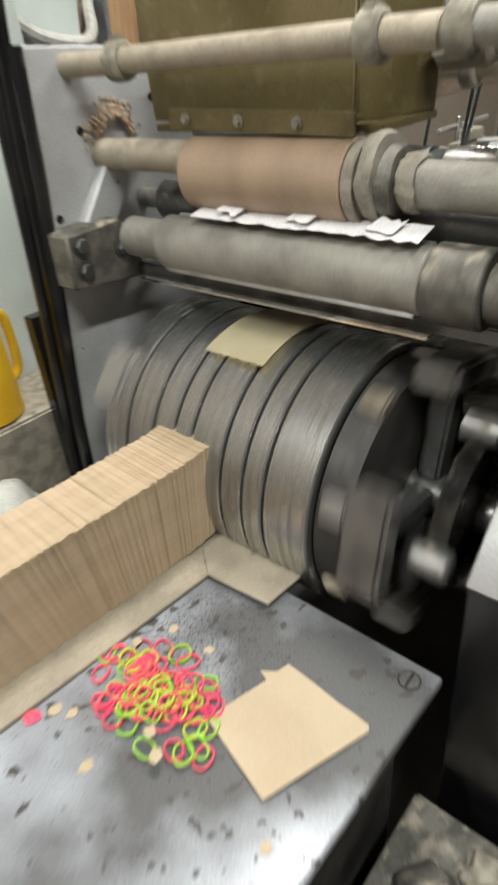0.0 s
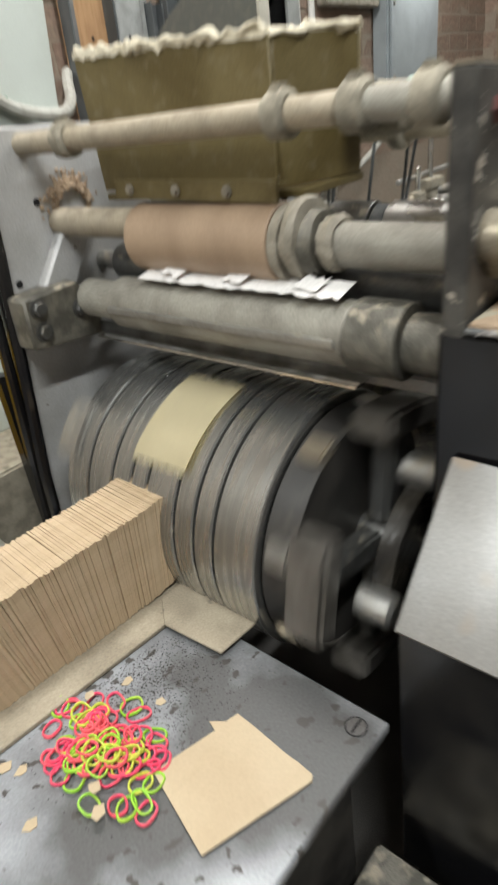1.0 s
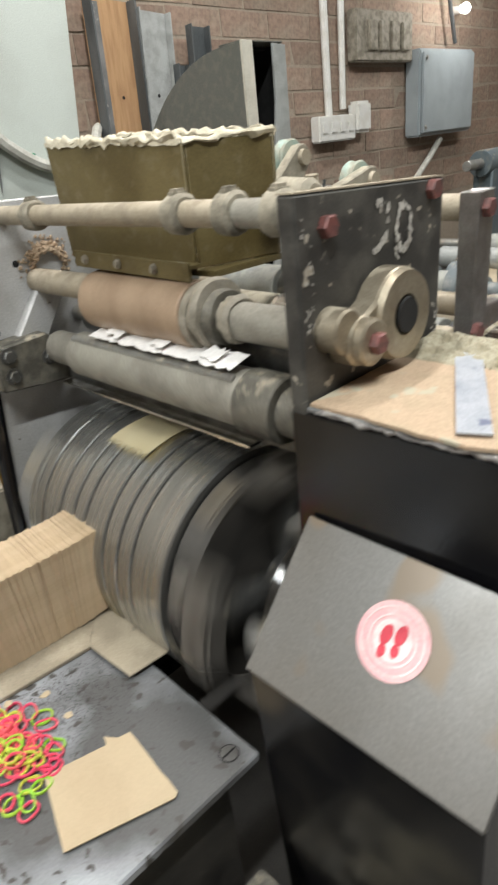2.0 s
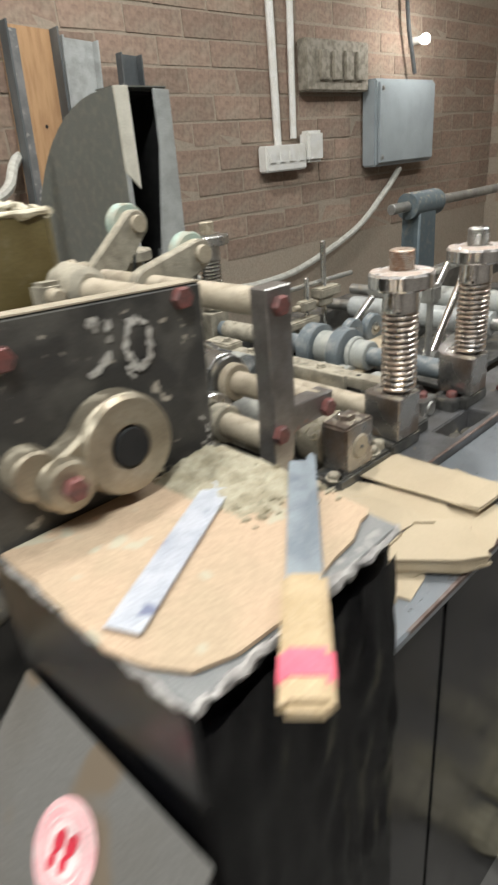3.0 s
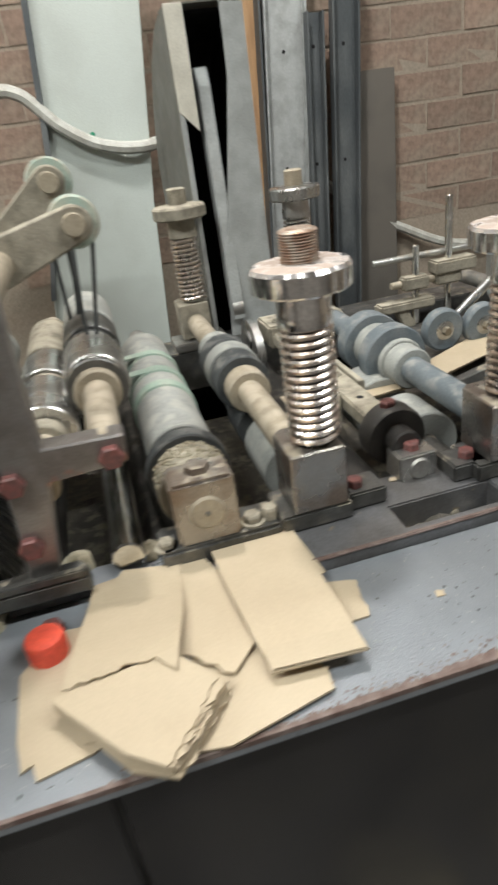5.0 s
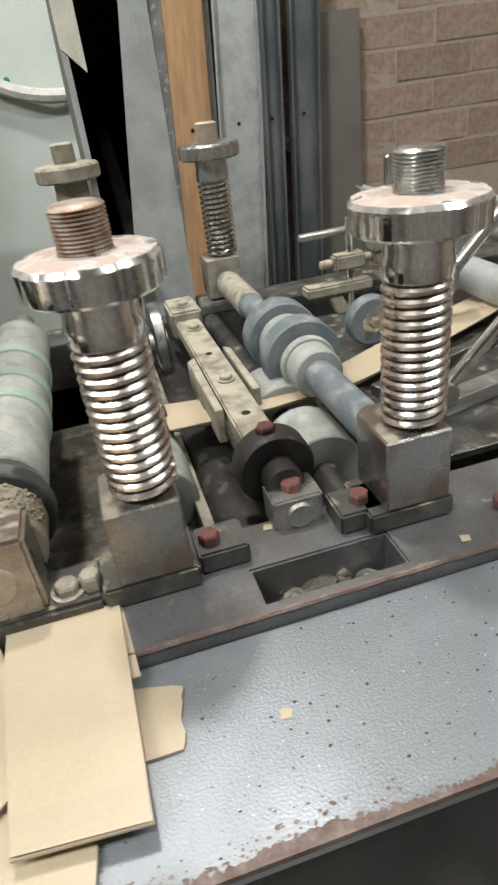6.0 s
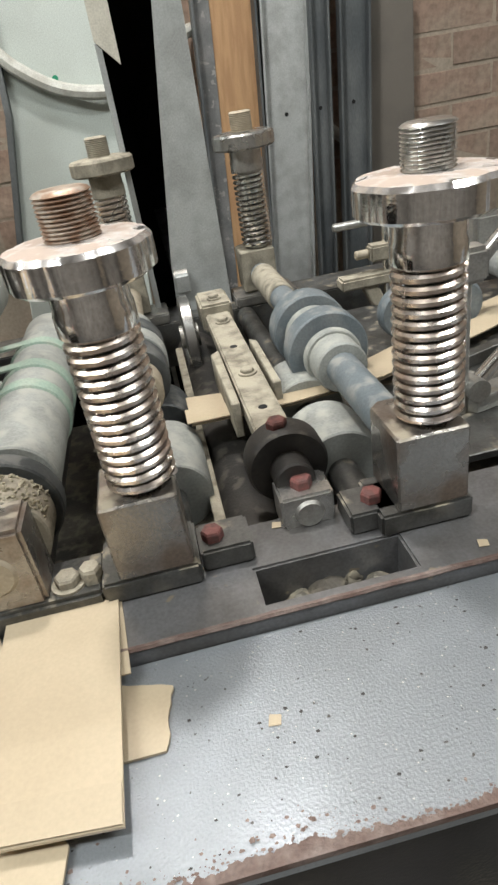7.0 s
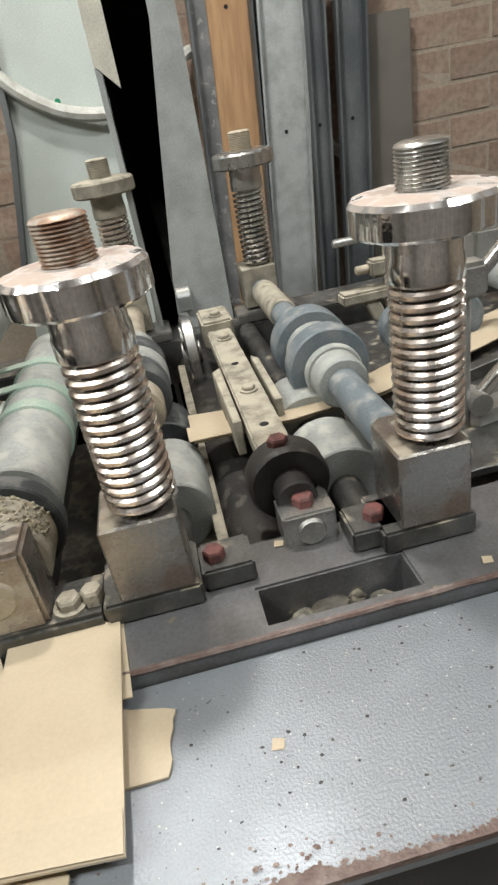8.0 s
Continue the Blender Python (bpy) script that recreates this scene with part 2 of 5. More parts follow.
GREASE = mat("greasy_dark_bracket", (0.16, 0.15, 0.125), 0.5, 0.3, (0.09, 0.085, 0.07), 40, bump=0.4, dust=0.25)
CHALK = mat("chalky_white_paint", (0.50, 0.48, 0.44), 0.8, 0.0, (0.30, 0.28, 0.25), 120)
SHELFMETAL = mat("dull_shelf_metal", (0.17, 0.175, 0.175), 0.5, 0.3, (0.25, 0.25, 0.245), 16, bump=0.2, spots=(0.34, 0.33, 0.31), spot_scale=60, spot_cut=0.62)
PASTE = mat("old_grey_paste", (0.32, 0.29, 0.235), 0.65, 0.1, (0.20, 0.18, 0.14), 40, bump=0.4, dust=0.3)
# dusty boards, and the painted light on the side plate's top edge
DUSTLITBOARD = mat("dusty_board_lit_edge", (0.36, 0.31, 0.23), 0.6, 0.0, (0.27, 0.23, 0.17), 18, bump=0.2, spots=(0.20, 0.17, 0.13), spot_scale=50, spot_cut=0.68)
WOOD = mat("bare_plywood_strip", (0.46, 0.28, 0.14), 0.6, 0.0, (0.38, 0.22, 0.11), 10, stretch=(8, 8, 1))


def glow(name, colour, strength):
    m = bpy.data.materials.new(name)
    m.use_nodes = True
    b = m.node_tree.nodes["Principled BSDF"]
    b.inputs["Emission Color"].default_value, b.inputs["Emission Strength"].default_value = (*colour, 1), strength
    return m


BULB = glow("lit_bulb", (1.0, 0.97, 0.9), 12.0)

# ---- mesh helpers ----
def part(name, bm, material, parent=None, label="", smooth=True):
    """Links a bmesh as one mesh object, under a thing or a part when given."""
    me = bpy.data.meshes.new(name)
    bmesh.ops.recalc_face_normals(bm, faces=bm.faces)
    bm.to_mesh(me)
    bm.free()
    for f in me.polygons:
        f.use_smooth = smooth
    if smooth:
        me.set_sharp_from_angle(angle=radians(35))
    me.materials.append(material)
    ob = new(name, me)
    if parent:
        ob.parent = parent
    if label:
        tagged(ob, label)
    return ob


def thing(name, label, category, at=(0, 0, 0), group="", kind=""):
    """An Empty at a thing's base, which its parts hang from."""
    ob = new(name)
    ob.empty_display_size = 0.02
    ob.location = at
    return tagged(ob, label, category, group, kind)


def box(x0, x1, y0, y1, z0, z1, bevel=0.002, bm=None):
    own = bmesh.new()
    bmesh.ops.create_cube(own, size=1.0)
    for v in own.verts:
        v.co = Vector(((x0 + x1) / 2 + v.co.x * (x1 - x0), (y0 + y1) / 2 + v.co.y * (y1 - y0), (z0 + z1) / 2 + v.co.z * (z1 - z0)))
    if bevel:
        bmesh.ops.bevel(own, geom=own.edges[:], offset=min(bevel, 0.3 * min(abs(x1 - x0), abs(y1 - y0), abs(z1 - z0))), segments=2, affect="EDGES")
    if bm is None:
        return own
    return merge(bm, own)


def merge(bm, own):
    me = bpy.data.meshes.new("tmp")
    own.to_mesh(me)
    own.free()
    bm.from_mesh(me)
    bpy.data.meshes.remove(me)
    return bm


AX = {"x": Matrix(((0, 0, 1, 0), (1, 0, 0, 0), (0, 1, 0, 0), (0, 0, 0, 1))),
      "y": Matrix(((1, 0, 0, 0), (0, 0, 1, 0), (0, -1, 0, 0), (0, 0, 0, 1))),
      "z": Matrix.Identity(4)}


def lathe(profile, axis="y", n=32, at=(0, 0, 0), bm=None, wobble=None):
    """A turned piece: (place along the axis, radius) pairs; closed at both ends."""
    own = bmesh.new()
    rings = []
    for a, r in profile:
        ring = []
        for k in range(n):
            q = 2 * math.pi * k / n
            rr = r * (wobble(q) if wobble else 1)
            ring.append(own.verts.new((rr * math.cos(q), rr * math.sin(q), a)))
        rings.append(ring)
    for p, q in zip(rings, rings[1:]):
        for k in range(n):
            own.faces.new((p[k], p[(k + 1) % n], q[(k + 1) % n], q[k]))
    own.faces.new(rings[0][::-1])
    own.faces.new(rings[-1])
    own.transform(Matrix.Translation(at) @ AX[axis])
    return own if bm is None else merge(bm, own)


def rod(a0, a1, r, axis="y", at=(0, 0, 0), n=24, c=0.0015, bm=None):
    c = min(c, r * 0.4)
    return lathe([(a0, r - c), (a0 + c, r), (a1 - c, r), (a1, r - c)], axis, n, at, bm)


def prism(points, axis, a0, a1, bevel=0.0015, bm=None):
    """A plate cut to an outline, given in the two other axes, from a0 to a1 along axis."""
    own = bmesh.new()
    def put(p, a):
        return {"x": (a, p[0], p[1]), "y": (p[0], a, p[1]), "z": (p[0], p[1], a)}[axis]
    lo = [own.verts.new(put(p, a0)) for p in points]
    hi = [own.verts.new(put(p, a1)) for p in points]
    own.faces.new(lo[::-1])
    own.faces.new(hi)
    for k in range(len(points)):
        own.faces.new((lo[k], lo[(k + 1) % len(points)], hi[(k + 1) % len(points)], hi[k]))
    if bevel:
        bmesh.ops.recalc_face_normals(own, faces=own.faces)
        bmesh.ops.bevel(own, geom=own.edges[:], offset=bevel, segments=1, affect="EDGES")
    return own if bm is None else merge(bm, own)


def sweep(points, r, n=8, bm=None, flat=1.0):
    """A round bar or cable bent along points."""
    own = bmesh.new()
    pts = [Vector(p) for p in points]
    rings, ref = [], Vector((0.0, 0.0, 1.0))
    for k, p in enumerate(pts):
        d = (pts[min(k + 1, len(pts) - 1)] - pts[max(k - 1, 0)]).normalized()
        side = d.cross(ref)
        if side.length < 0.05:
            side = d.cross(Vector((1.0, 0.0, 0.0)))
        side.normalize()
        up = side.cross(d)
        ref = up
        rings.append([own.verts.new(p + side * r * flat * math.cos(2 * math.pi * j / n) + up * r * math.sin(2 * math.pi * j / n)) for j in range(n)])
    for p, q in zip(rings, rings[1:]):
        for k in range(n):
            own.faces.new((p[k], p[(k + 1) % n], q[(k + 1) % n], q[k]))
    own.faces.new(rings[0][::-1])
    own.faces.new(rings[-1])
    return own if bm is None else merge(bm, own)


def curve_points(knots, steps=10):
    """A smooth line through knots."""
    out = []
    k = [Vector(p) for p in knots]
    k = [2 * k[0] - k[1]] + k + [2 * k[-1] - k[-2]]
    for i in range(1, len(k) - 2):
        for s in range(steps):
            u = s / steps
            a, b, c, d = k[i - 1:i + 3]
            out.append(0.5 * (2 * b + (c - a) * u + (2 * a - 5 * b + 4 * c - d) * u * u + (3 * b - a - 3 * c + d) * u ** 3))
    return out + [k[-2]]


def helix(r, wire, z0, z1, turns, at=(0, 0), steps=18):
    return sweep([(at[0] + r * math.cos(2 * math.pi * k / steps), at[1] + r * math.sin(2 * math.pi * k / steps), z0 + (z1 - z0) * k / (steps * turns))
                  for k in range(int(steps * turns) + 1)], wire, 7)


def hexbolt(name, at, axis, r, h, material, parent=None, washer=True):
    bm = lathe([(0, r * 1.35), (math.copysign(0.002, h), r * 1.35)], axis, 20, at) if washer else bmesh.new()
    lathe([(0.0, r), (h * 0.8, r), (h, r * 0.86)], axis, 6, at, bm)
    return part(name, bm, material, parent, smooth=False)


def crumple(bm, amount, scale):
    for v in bm.verts:
        v.co += noise.noise_vector(v.co * scale) * amount
    return bm


# ---- setting ----
tagged(part("floor", box(-3.6, 3.4, -3.0, 1.5, -0.1, 0.0, 0), CONCRETE), "dark stained workshop floor", kind="structure")
# ceiling, south and west walls are unseen; they close the room and bounce light
tagged(part("ceiling", box(-3.6, 3.4, -3.0, 1.62, 3.0, 3.1, 0), PLASTER), "unseen grey plaster ceiling closing the room", kind="structure")
wall_north = tagged(part("wall_north", box(-3.6, 3.4, 1.5098, 1.62, 0.0, 3.0, 0), MORTAR), "old brick wall with dusty mortar joints", kind="structure")
wall_east = tagged(part("wall_east", box(3.4098, 3.52, -3.0, 1.62, 0.0, 3.0, 0), MORTAR), "old brick wall with pale joints", kind="structure")
tagged(part("wall_south", box(-3.6, 3.4, -3.12, -3.0, 0.0, 3.0, 0), PLASTER), "unseen plain grey plaster wall closing the room", kind="structure")
tagged(part("wall_west", box(-3.72, -3.6, -3.0, 1.62, 0.0, 3.0, 0), PLASTER), "unseen plain grey plaster wall closing the room", kind="structure")


# ---- the machine's frame ----
DRUM, DR = (-0.481, 0.658), 0.158
TZ, LOWZ = 0.80, 0.595

machine = thing("bag_machine", "grey and black painted paper bag making machine frame", "machine")
bm = prism([(-0.358, -0.205), (1.6, -0.205), (1.6, -0.068), (-0.042, -0.068), (-0.042, 0.025), (-0.358, 0.025)], "z", TZ - 0.012, TZ, 0.0025)
part("table", bm, TABLE, machine, "blue-grey hammered paint table top with chipped edge")
for x0, x1 in ((-0.357, -0.223), (-0.219, 0.62), (0.624, 1.6)):
    part("front_panel", box(x0, x1, -0.198, -0.19, 0.02, TZ - 0.013, 0.002), BLACK, machine, "black enamelled front panel")
# near rail with its slot
S0, S1, SY0, SY1 = 0.06, 0.166, -0.056, -0.022
bm = bmesh.new()
GX, GY = (-0.041, S0, S1, 1.6), (-0.067, SY0, SY1, 0.03)
knots = [[bm.verts.new((x, y, 0.74)) for y in GY] for x in GX]
cells = [bm.faces.new((knots[i][j], knots[i][j + 1], knots[i + 1][j + 1], knots[i + 1][j])) for i in range(3) for j in range(3) if (i, j) != (1, 1)]
raised = bmesh.ops.extrude_face_region(bm, geom=cells, use_keep_orig=True)["geom"]
bmesh.ops.translate(bm, verts=[v for v in raised if isinstance(v, bmesh.types.BMVert)], vec=(0, 0, 0.071))
bmesh.ops.recalc_face_normals(bm, faces=bm.faces)
bmesh.ops.bevel(bm, geom=[e for e in bm.edges if len(e.link_faces) == 2 and e.calc_face_angle() > 1 and e.verts[0].co.z > 0.8 and e.verts[1].co.z > 0.8], offset=0.0018, segments=2, affect="EDGES")
part("near_rail", bm, RAIL, machine, smooth=False, label="dark steel rail with an open slot")
part("rail_lip", crumple(sweep([(-0.04 + 1.64 * k / 160, -0.0662, 0.8105) for k in range(161)], 0.0022, 6), 0.0006, 60), BROWNRUST, machine, "rusty worn lip")
part("far_rail", box(-0.33, 1.6, 0.555, 0.64, 0.74, 0.811, 0.002), GUNMETAL, machine)
part("slot_floor", box(0.045, 0.18, -0.062, -0.015, 0.742, 0.772, 0), SOOT, machine)
part("inner_floor", box(-0.33, 1.6, 0.03, 0.555, 0.66, 0.675, 0), PAN, machine, "sooty oily pan under the rollers")
part("far_panel", box(-0.60, 1.6, 0.64, 0.66, 0.02, 0.80, 0.001), BLACK, machine)
part("inner_guide", prism([(0.040, 0.031), (0.050, 0.031), (0.052, 0.50), (0.042, 0.50)], "z", 0.68, 0.79, 0.001), DUSTY, machine, "dusty upright guide plate")
for x in (0.0, 0.2):
    part("block_seat", box(x - 0.045, x + 0.024, -0.0225, 0.03, 0.811, 0.829, 0.002), GUNMETAL, machine)
    part("block_seat", box(x - 0.05, x + 0.045, 0.555, 0.62, 0.811, 0.826, 0.002), STEEL, machine)
for x in (0.046, 0.156):
    part("clamp_pad", box(x - 0.021, x + 0.017, -0.013, 0.022, 0.811, 0.829, 0.002), GUNMETAL, machine)
for x, y in ((0.036, 0.002), (0.156, 0.002), (0.262, -0.03)):
    hexbolt("bolt", (x, y, 0.829 if x > 0 and x < 0.2 else 0.813), "z", 0.0082, 0.008, REDBOLT, machine, False)

# upright near plate, its eccentric boss, and the black body under it
plate = part("side_plate", prism([(-0.556, 0.925), (-0.345, 0.925), (-0.340, 1.098), (-0.556, 1.108)], "y", -0.020, -0.002, 0.002), PLATE, machine, "scuffed black steel side plate")


def boss_outline():
    pts = []
    cx, cz, r = -0.450, 0.997, 0.041
    for k in range(0, 25):
        a = radians(-140 + 290 * k / 24)
        pts.append((cx + r * math.cos(a), cz + r * math.sin(a)))
    sx, sz, sr = -0.507, 0.988, 0.0215
    for k in range(0, 11):
        a = radians(80 + 210 * k / 10)
        pts.append((sx + sr * math.cos(a), sz + sr * math.sin(a)))
    return pts


boss = part("boss", prism(boss_outline(), "y", -0.044, -0.020, 0.003), BRASS, machine, "dull cast metal eccentric boss")
part("boss_ring", lathe([(-0.044, 0.0), (-0.044, 0.0165), (-0.049, 0.018), (-0.049, 0.038), (-0.043, 0.040)], "y", 40, (-0.450, 0, 0.997)), BRASS, boss)
# a black disc paints the bore's inner shade
part("bore", lathe([(-0.0515, 0.0150), (-0.0495, 0.0160)], "y", 32, (-0.450, 0, 0.997)), VOIDSHADE, boss, "black disc painting the shade in the bore")
part("boss_lug", lathe([(-0.054, 0.0175), (-0.052, 0.020), (-0.042, 0.020)], "y", 28, (-0.505, 0, 0.988)), BRASS, boss)
part("boss_ear", lathe([(-0.042, 0.017), (-0.040, 0.019), (-0.020, 0.019)], "y", 28, (-0.523, 0, 1.000)), BRASS, boss)
hexbolt("bolt", (-0.505, -0.054, 0.988), "y", 0.0095, -0.008, REDBOLT, machine, False)
for x, z in ((-0.521, 1.081), (-0.364, 1.090)):
    hexbolt("bolt", (x, -0.020, z), "y", 0.0095, -0.008, REDBOLT, machine, False)
# chalky smears on the plate
rnd = random.Random(12)


def smear(spots, label="smeared chalky white paint"):
    own = bmesh.new()
    for k, (x, z, r) in enumerate(spots):
        a0 = rnd.uniform(0, 6.28)
        own.faces.new([own.verts.new((x + r * rnd.uniform(0.5, 1.3) * math.cos(a0 - a), -0.0206 - 0.00004 * k, z + 1.3 * r * rnd.uniform(0.5, 1.3) * math.sin(a0 - a))) for a in (0, 0.9, 1.8, 2.7, 3.6, 4.5, 5.4)])
    return tagged(part("paint_smear", own, CHALK, plate), label, kind="stuff")


loop = []
for k in range(34):
    a = 2 * math.pi * k / 34 + rnd.uniform(-0.1, 0.1)
    u, v = 0.0115 * math.cos(a), 0.0185 * math.sin(a)
    loop.append((-0.411 + u + 0.15 * v + rnd.uniform(-0.002, 0.002), 1.064 + v - 0.25 * u + rnd.uniform(-0.002, 0.002), rnd.uniform(0.0015, 0.0036)))
smear(loop)
smear([(-0.456 + 0.0012 * k, 1.050 + 0.0007 * k + rnd.uniform(-0.002, 0.002), rnd.uniform(0.0012, 0.003)) for k in range(16)])
smear([(-0.447 + rnd.uniform(-0.004, 0.004), 1.087 + rnd.uniform(-0.006, 0.006), rnd.uniform(0.001, 0.0026)) for k in range(8)])
smear([(-0.436 + rnd.uniform(-0.003, 0.003), 1.080 + rnd.uniform(-0.008, 0.008), rnd.uniform(0.001, 0.0026)) for k in range(9)])
smear([(-0.421 + rnd.uniform(-0.003, 0.003), 1.043 + rnd.uniform(-0.006, 0.006), rnd.uniform(0.001, 0.002)) for k in range(7)])
smear([(-0.352 + rnd.uniform(-0.008, 0.006), 0.955 + rnd.uniform(-0.02, 0.03), rnd.uniform(0.0008, 0.0024)) for k in range(26)], "scuffed pale paint")
smear([(-0.545 + rnd.uniform(-0.006, 0.006), 1.04 + rnd.uniform(-0.04, 0.05), rnd.uniform(0.0006, 0.0018)) for k in range(22)], "scuffed pale paint")
# pale strip paints the light from above on the plate's edge
part("top_edge", prism([(-0.5555, 1.1083), (-0.3405, 1.0985), (-0.3405, 1.0998), (-0.5555, 1.1096)], "y", -0.0195, -0.0025, 0), DUSTLITBOARD, plate, "pale strip painting the light on the top edge")
body = part("body", prism([(-0.550, -0.226), (-0.350, -0.216), (-0.350, 0.0), (-0.557, 0.0)], "z", 0.02, 0.9375, 0.004), BLACK, machine, "glossy black body")
part("shelf_top", prism([(-0.551, -0.230), (-0.348, -0.219), (-0.345, -0.15), (-0.349, -0.021), (-0.558, -0.021)], "z", 0.938, 0.9425, 0.001), SHELFMETAL, machine, "bare grey metal shelf top")
flake = [(-0.551 + 0.203 * k / 40, -0.2305 + 0.011 * k / 40, 0.9395 + 0.0015 * noise.noise(Vector((k, 0, 0)))) for k in range(41)]
part("flaking_edge", crumple(sweep(flake, 0.0035, 7), 0.004, 110), FLAKE, machine, "flaking pale shelf edge")
flake = [(-0.5515 - 0.0065 * k / 40, -0.230 + 0.20 * k / 40, 0.9395) for k in range(41)]
part("flaking_edge", crumple(sweep(flake, 0.0025, 7), 0.004, 110), FLAKE, machine)
edge = [(-0.30 + 0.9 * k / 600, -0.2052) for k in range(601)]
own = bmesh.new()
low_, high_ = [], []
for k, (x, y) in enumerate(edge):
    w = 0.003 + 0.006 * max(0.0, 0.3 + noise.noise(Vector((x * 14, 1, 0))) + 0.5 * noise.noise(Vector((x * 90, 2, 0))) + 0.5 * noise.noise(Vector((x * 330, 3, 0)))) * min(1, max(0, (x + 0.25) * 5))
    low_.append(own.verts.new((x, y, TZ - 0.004)))
    high_.append((own.verts.new((x, y, TZ + 0.0006)), own.verts.new((x, y + w, TZ + 0.0006))))
for k in range(600):
    own.faces.new((low_[k], low_[k + 1], high_[k + 1][0], high_[k][0]))
    own.faces.new((high_[k][0], high_[k + 1][0], high_[k + 1][1], high_[k][1]))
rnd = random.Random(44)
for k in range(2600):
    x = rnd.uniform(-0.22, 0.58)
    strength = max(0.15, 0.5 + noise.noise(Vector((x * 14, 1, 0))))
    y, r = -0.203 + rnd.expovariate(1) * 0.007 * strength, 0.0003 + 0.0014 * rnd.random() ** 3
    if y < -0.165:
        a0 = rnd.uniform(0, 6.28)
        own.faces.new([own.verts.new((x + r * rnd.uniform(0.6, 1.4) * math.cos(a0 + a), y + r * rnd.uniform(0.5, 1.1) * math.sin(a0 + a), TZ + 0.0005 + 0.0000002 * k)) for a in (0, 1.25, 2.5, 3.8, 5.0)])
part("chipped_edge", own, BROWNRUST, machine, "brown chipped table edge")
# sloping cover with the sticker
cover = part("cover", prism([(-0.560, 0.836), (-0.660, 0.726), (-0.657, 0.722), (-0.560, 0.829)], "y", -0.240, -0.018, 0.001), COVER, machine, "dark grey sloping cover")
part("cover_body", prism([(-0.560, 0.828), (-0.656, 0.7215), (-0.640, 0.36), (-0.560, 0.36)], "y", -0.239, -0.019, 0.002), BLACK, machine, "black cover body")

def on_slope(x, y):
    d = Vector((0.100, 0, 0.110)).normalized()
    nrm = Vector((-0.110, 0, 0.100)).normalized()
    return Vector((-0.604, -0.135, 0.7876)) + d * y + Vector((0, -1, 0)) * x, nrm


def disc_on_slope(cx, cy, r0, r1, lift, n=40, sx=1.0, rot=0.0):
    own = bmesh.new()
    outer, inner = [], []
    for k in range(n):
        a = 2 * math.pi * k / n
        for r, ring in ((r1, outer), (r0, inner)):
            u, v = r * sx * math.cos(a), r * math.sin(a)
            u, v = u * math.cos(rot) - v * math.sin(rot), u * math.sin(rot) + v * math.cos(rot)
            p, nrm = on_slope(cx + u, cy + v)
            ring.append(own.verts.new(p + nrm * lift))
    for k in range(n):
        if r0 > 0:
            own.faces.new((outer[k], outer[(k + 1) % n], inner[(k + 1) % n], inner[k]))
    if r0 == 0:
        bmesh.ops.delete(own, geom=inner, context="VERTS")
        own.faces.new(outer)
    return own



def torn(p, q, n, amp, seed):
    """Points from p to q along a ragged line."""
    rnd = random.Random(seed)
    out = []
    for k in range(n + 1):
        u = k / n
        d = Vector((q[0] - p[0], q[1] - p[1]))
        s = Vector((-d.y, d.x)).normalized() * rnd.uniform(-amp, amp) * (0 if k in (0, n) else 1)
        out.append((p[0] + d.x * u + s.x, p[1] + d.y * u + s.y))
    return out


sticker = tagged(part("sticker", disc_on_slope(0, 0, 0, 0.031, 0.0012), STICKER), "round pink sticker with red print on the dark cover", "sticker")
part("sticker_ring", disc_on_slope(0, 0, 0.0255, 0.027, 0.0018), STICKERPALE, sticker)
part("sticker_ring", disc_on_slope(0, 0, 0.019, 0.0205, 0.0018), STICKERPALE, sticker)
part("sticker_middle", disc_on_slope(0, 0, 0, 0.0165, 0.0017), STICKERPALE, sticker)
for sgn in (-1, 1):
    bm = disc_on_slope(sgn * 0.0058, 0.0045 + 0.002 * sgn, 0, 0.0085, 0.0024, 20, 0.55, -0.15)
    merge(bm, disc_on_slope(sgn * 0.0052, -0.0085 + 0.002 * sgn, 0, 0.0055, 0.0024, 16, 0.62))
    part("printed_mark", bm, STICKERRED, sticker, "red printed mark")

# low delivery table
bm = prism([(-0.650, -0.009), (-0.645, 0.52), (-1.45, 0.52), (-1.45, 0.012)], "z", LOWZ - 0.012, LOWZ, 0.002)
low = tagged(part("delivery_table", bm, LOWTABLE), "scuffed grey steel delivery table with worn paint", "table")
part("apron", box(-1.44, -0.675, 0.02, 0.03, 0.1, LOWZ - 0.0125, 0.001), SOOT, low)
part("leg", box(-0.72, -0.68, 0.03, 0.07, 0.0, LOWZ - 0.0125, 0.002), SOOT, low)
part("leg", box(-1.42, -1.38, 0.03, 0.07, 0.0, LOWZ - 0.0125, 0.002), SOOT, low)
part("leg", box(-0.72, -0.68, 0.46, 0.50, 0.0, LOWZ - 0.0125, 0.002), SOOT, low)
part("leg", box(-1.42, -1.38, 0.46, 0.50, 0.0, LOWZ - 0.0125, 0.002), SOOT, low)
screw = part("slot_screw", lathe([(LOWZ, 0.0096), (LOWZ + 0.0008, 0.0090)], "z", 24, (-0.671, 0.014, 0)), RAIL, low, "slotted screw head")
# black ring and bar paint the shade in the screw's gap and slot
part("screw_rim", lathe([(LOWZ + 0.0001, 0.0106), (LOWZ + 0.0004, 0.0104)], "z", 28, (-0.671, 0.014, 0)), VOIDSHADE, screw)
part("screw_slot", box(-0.6795, -0.6625, 0.0129, 0.0151, LOWZ + 0.0006, LOWZ + 0.0012, 0), VOIDSHADE, screw)
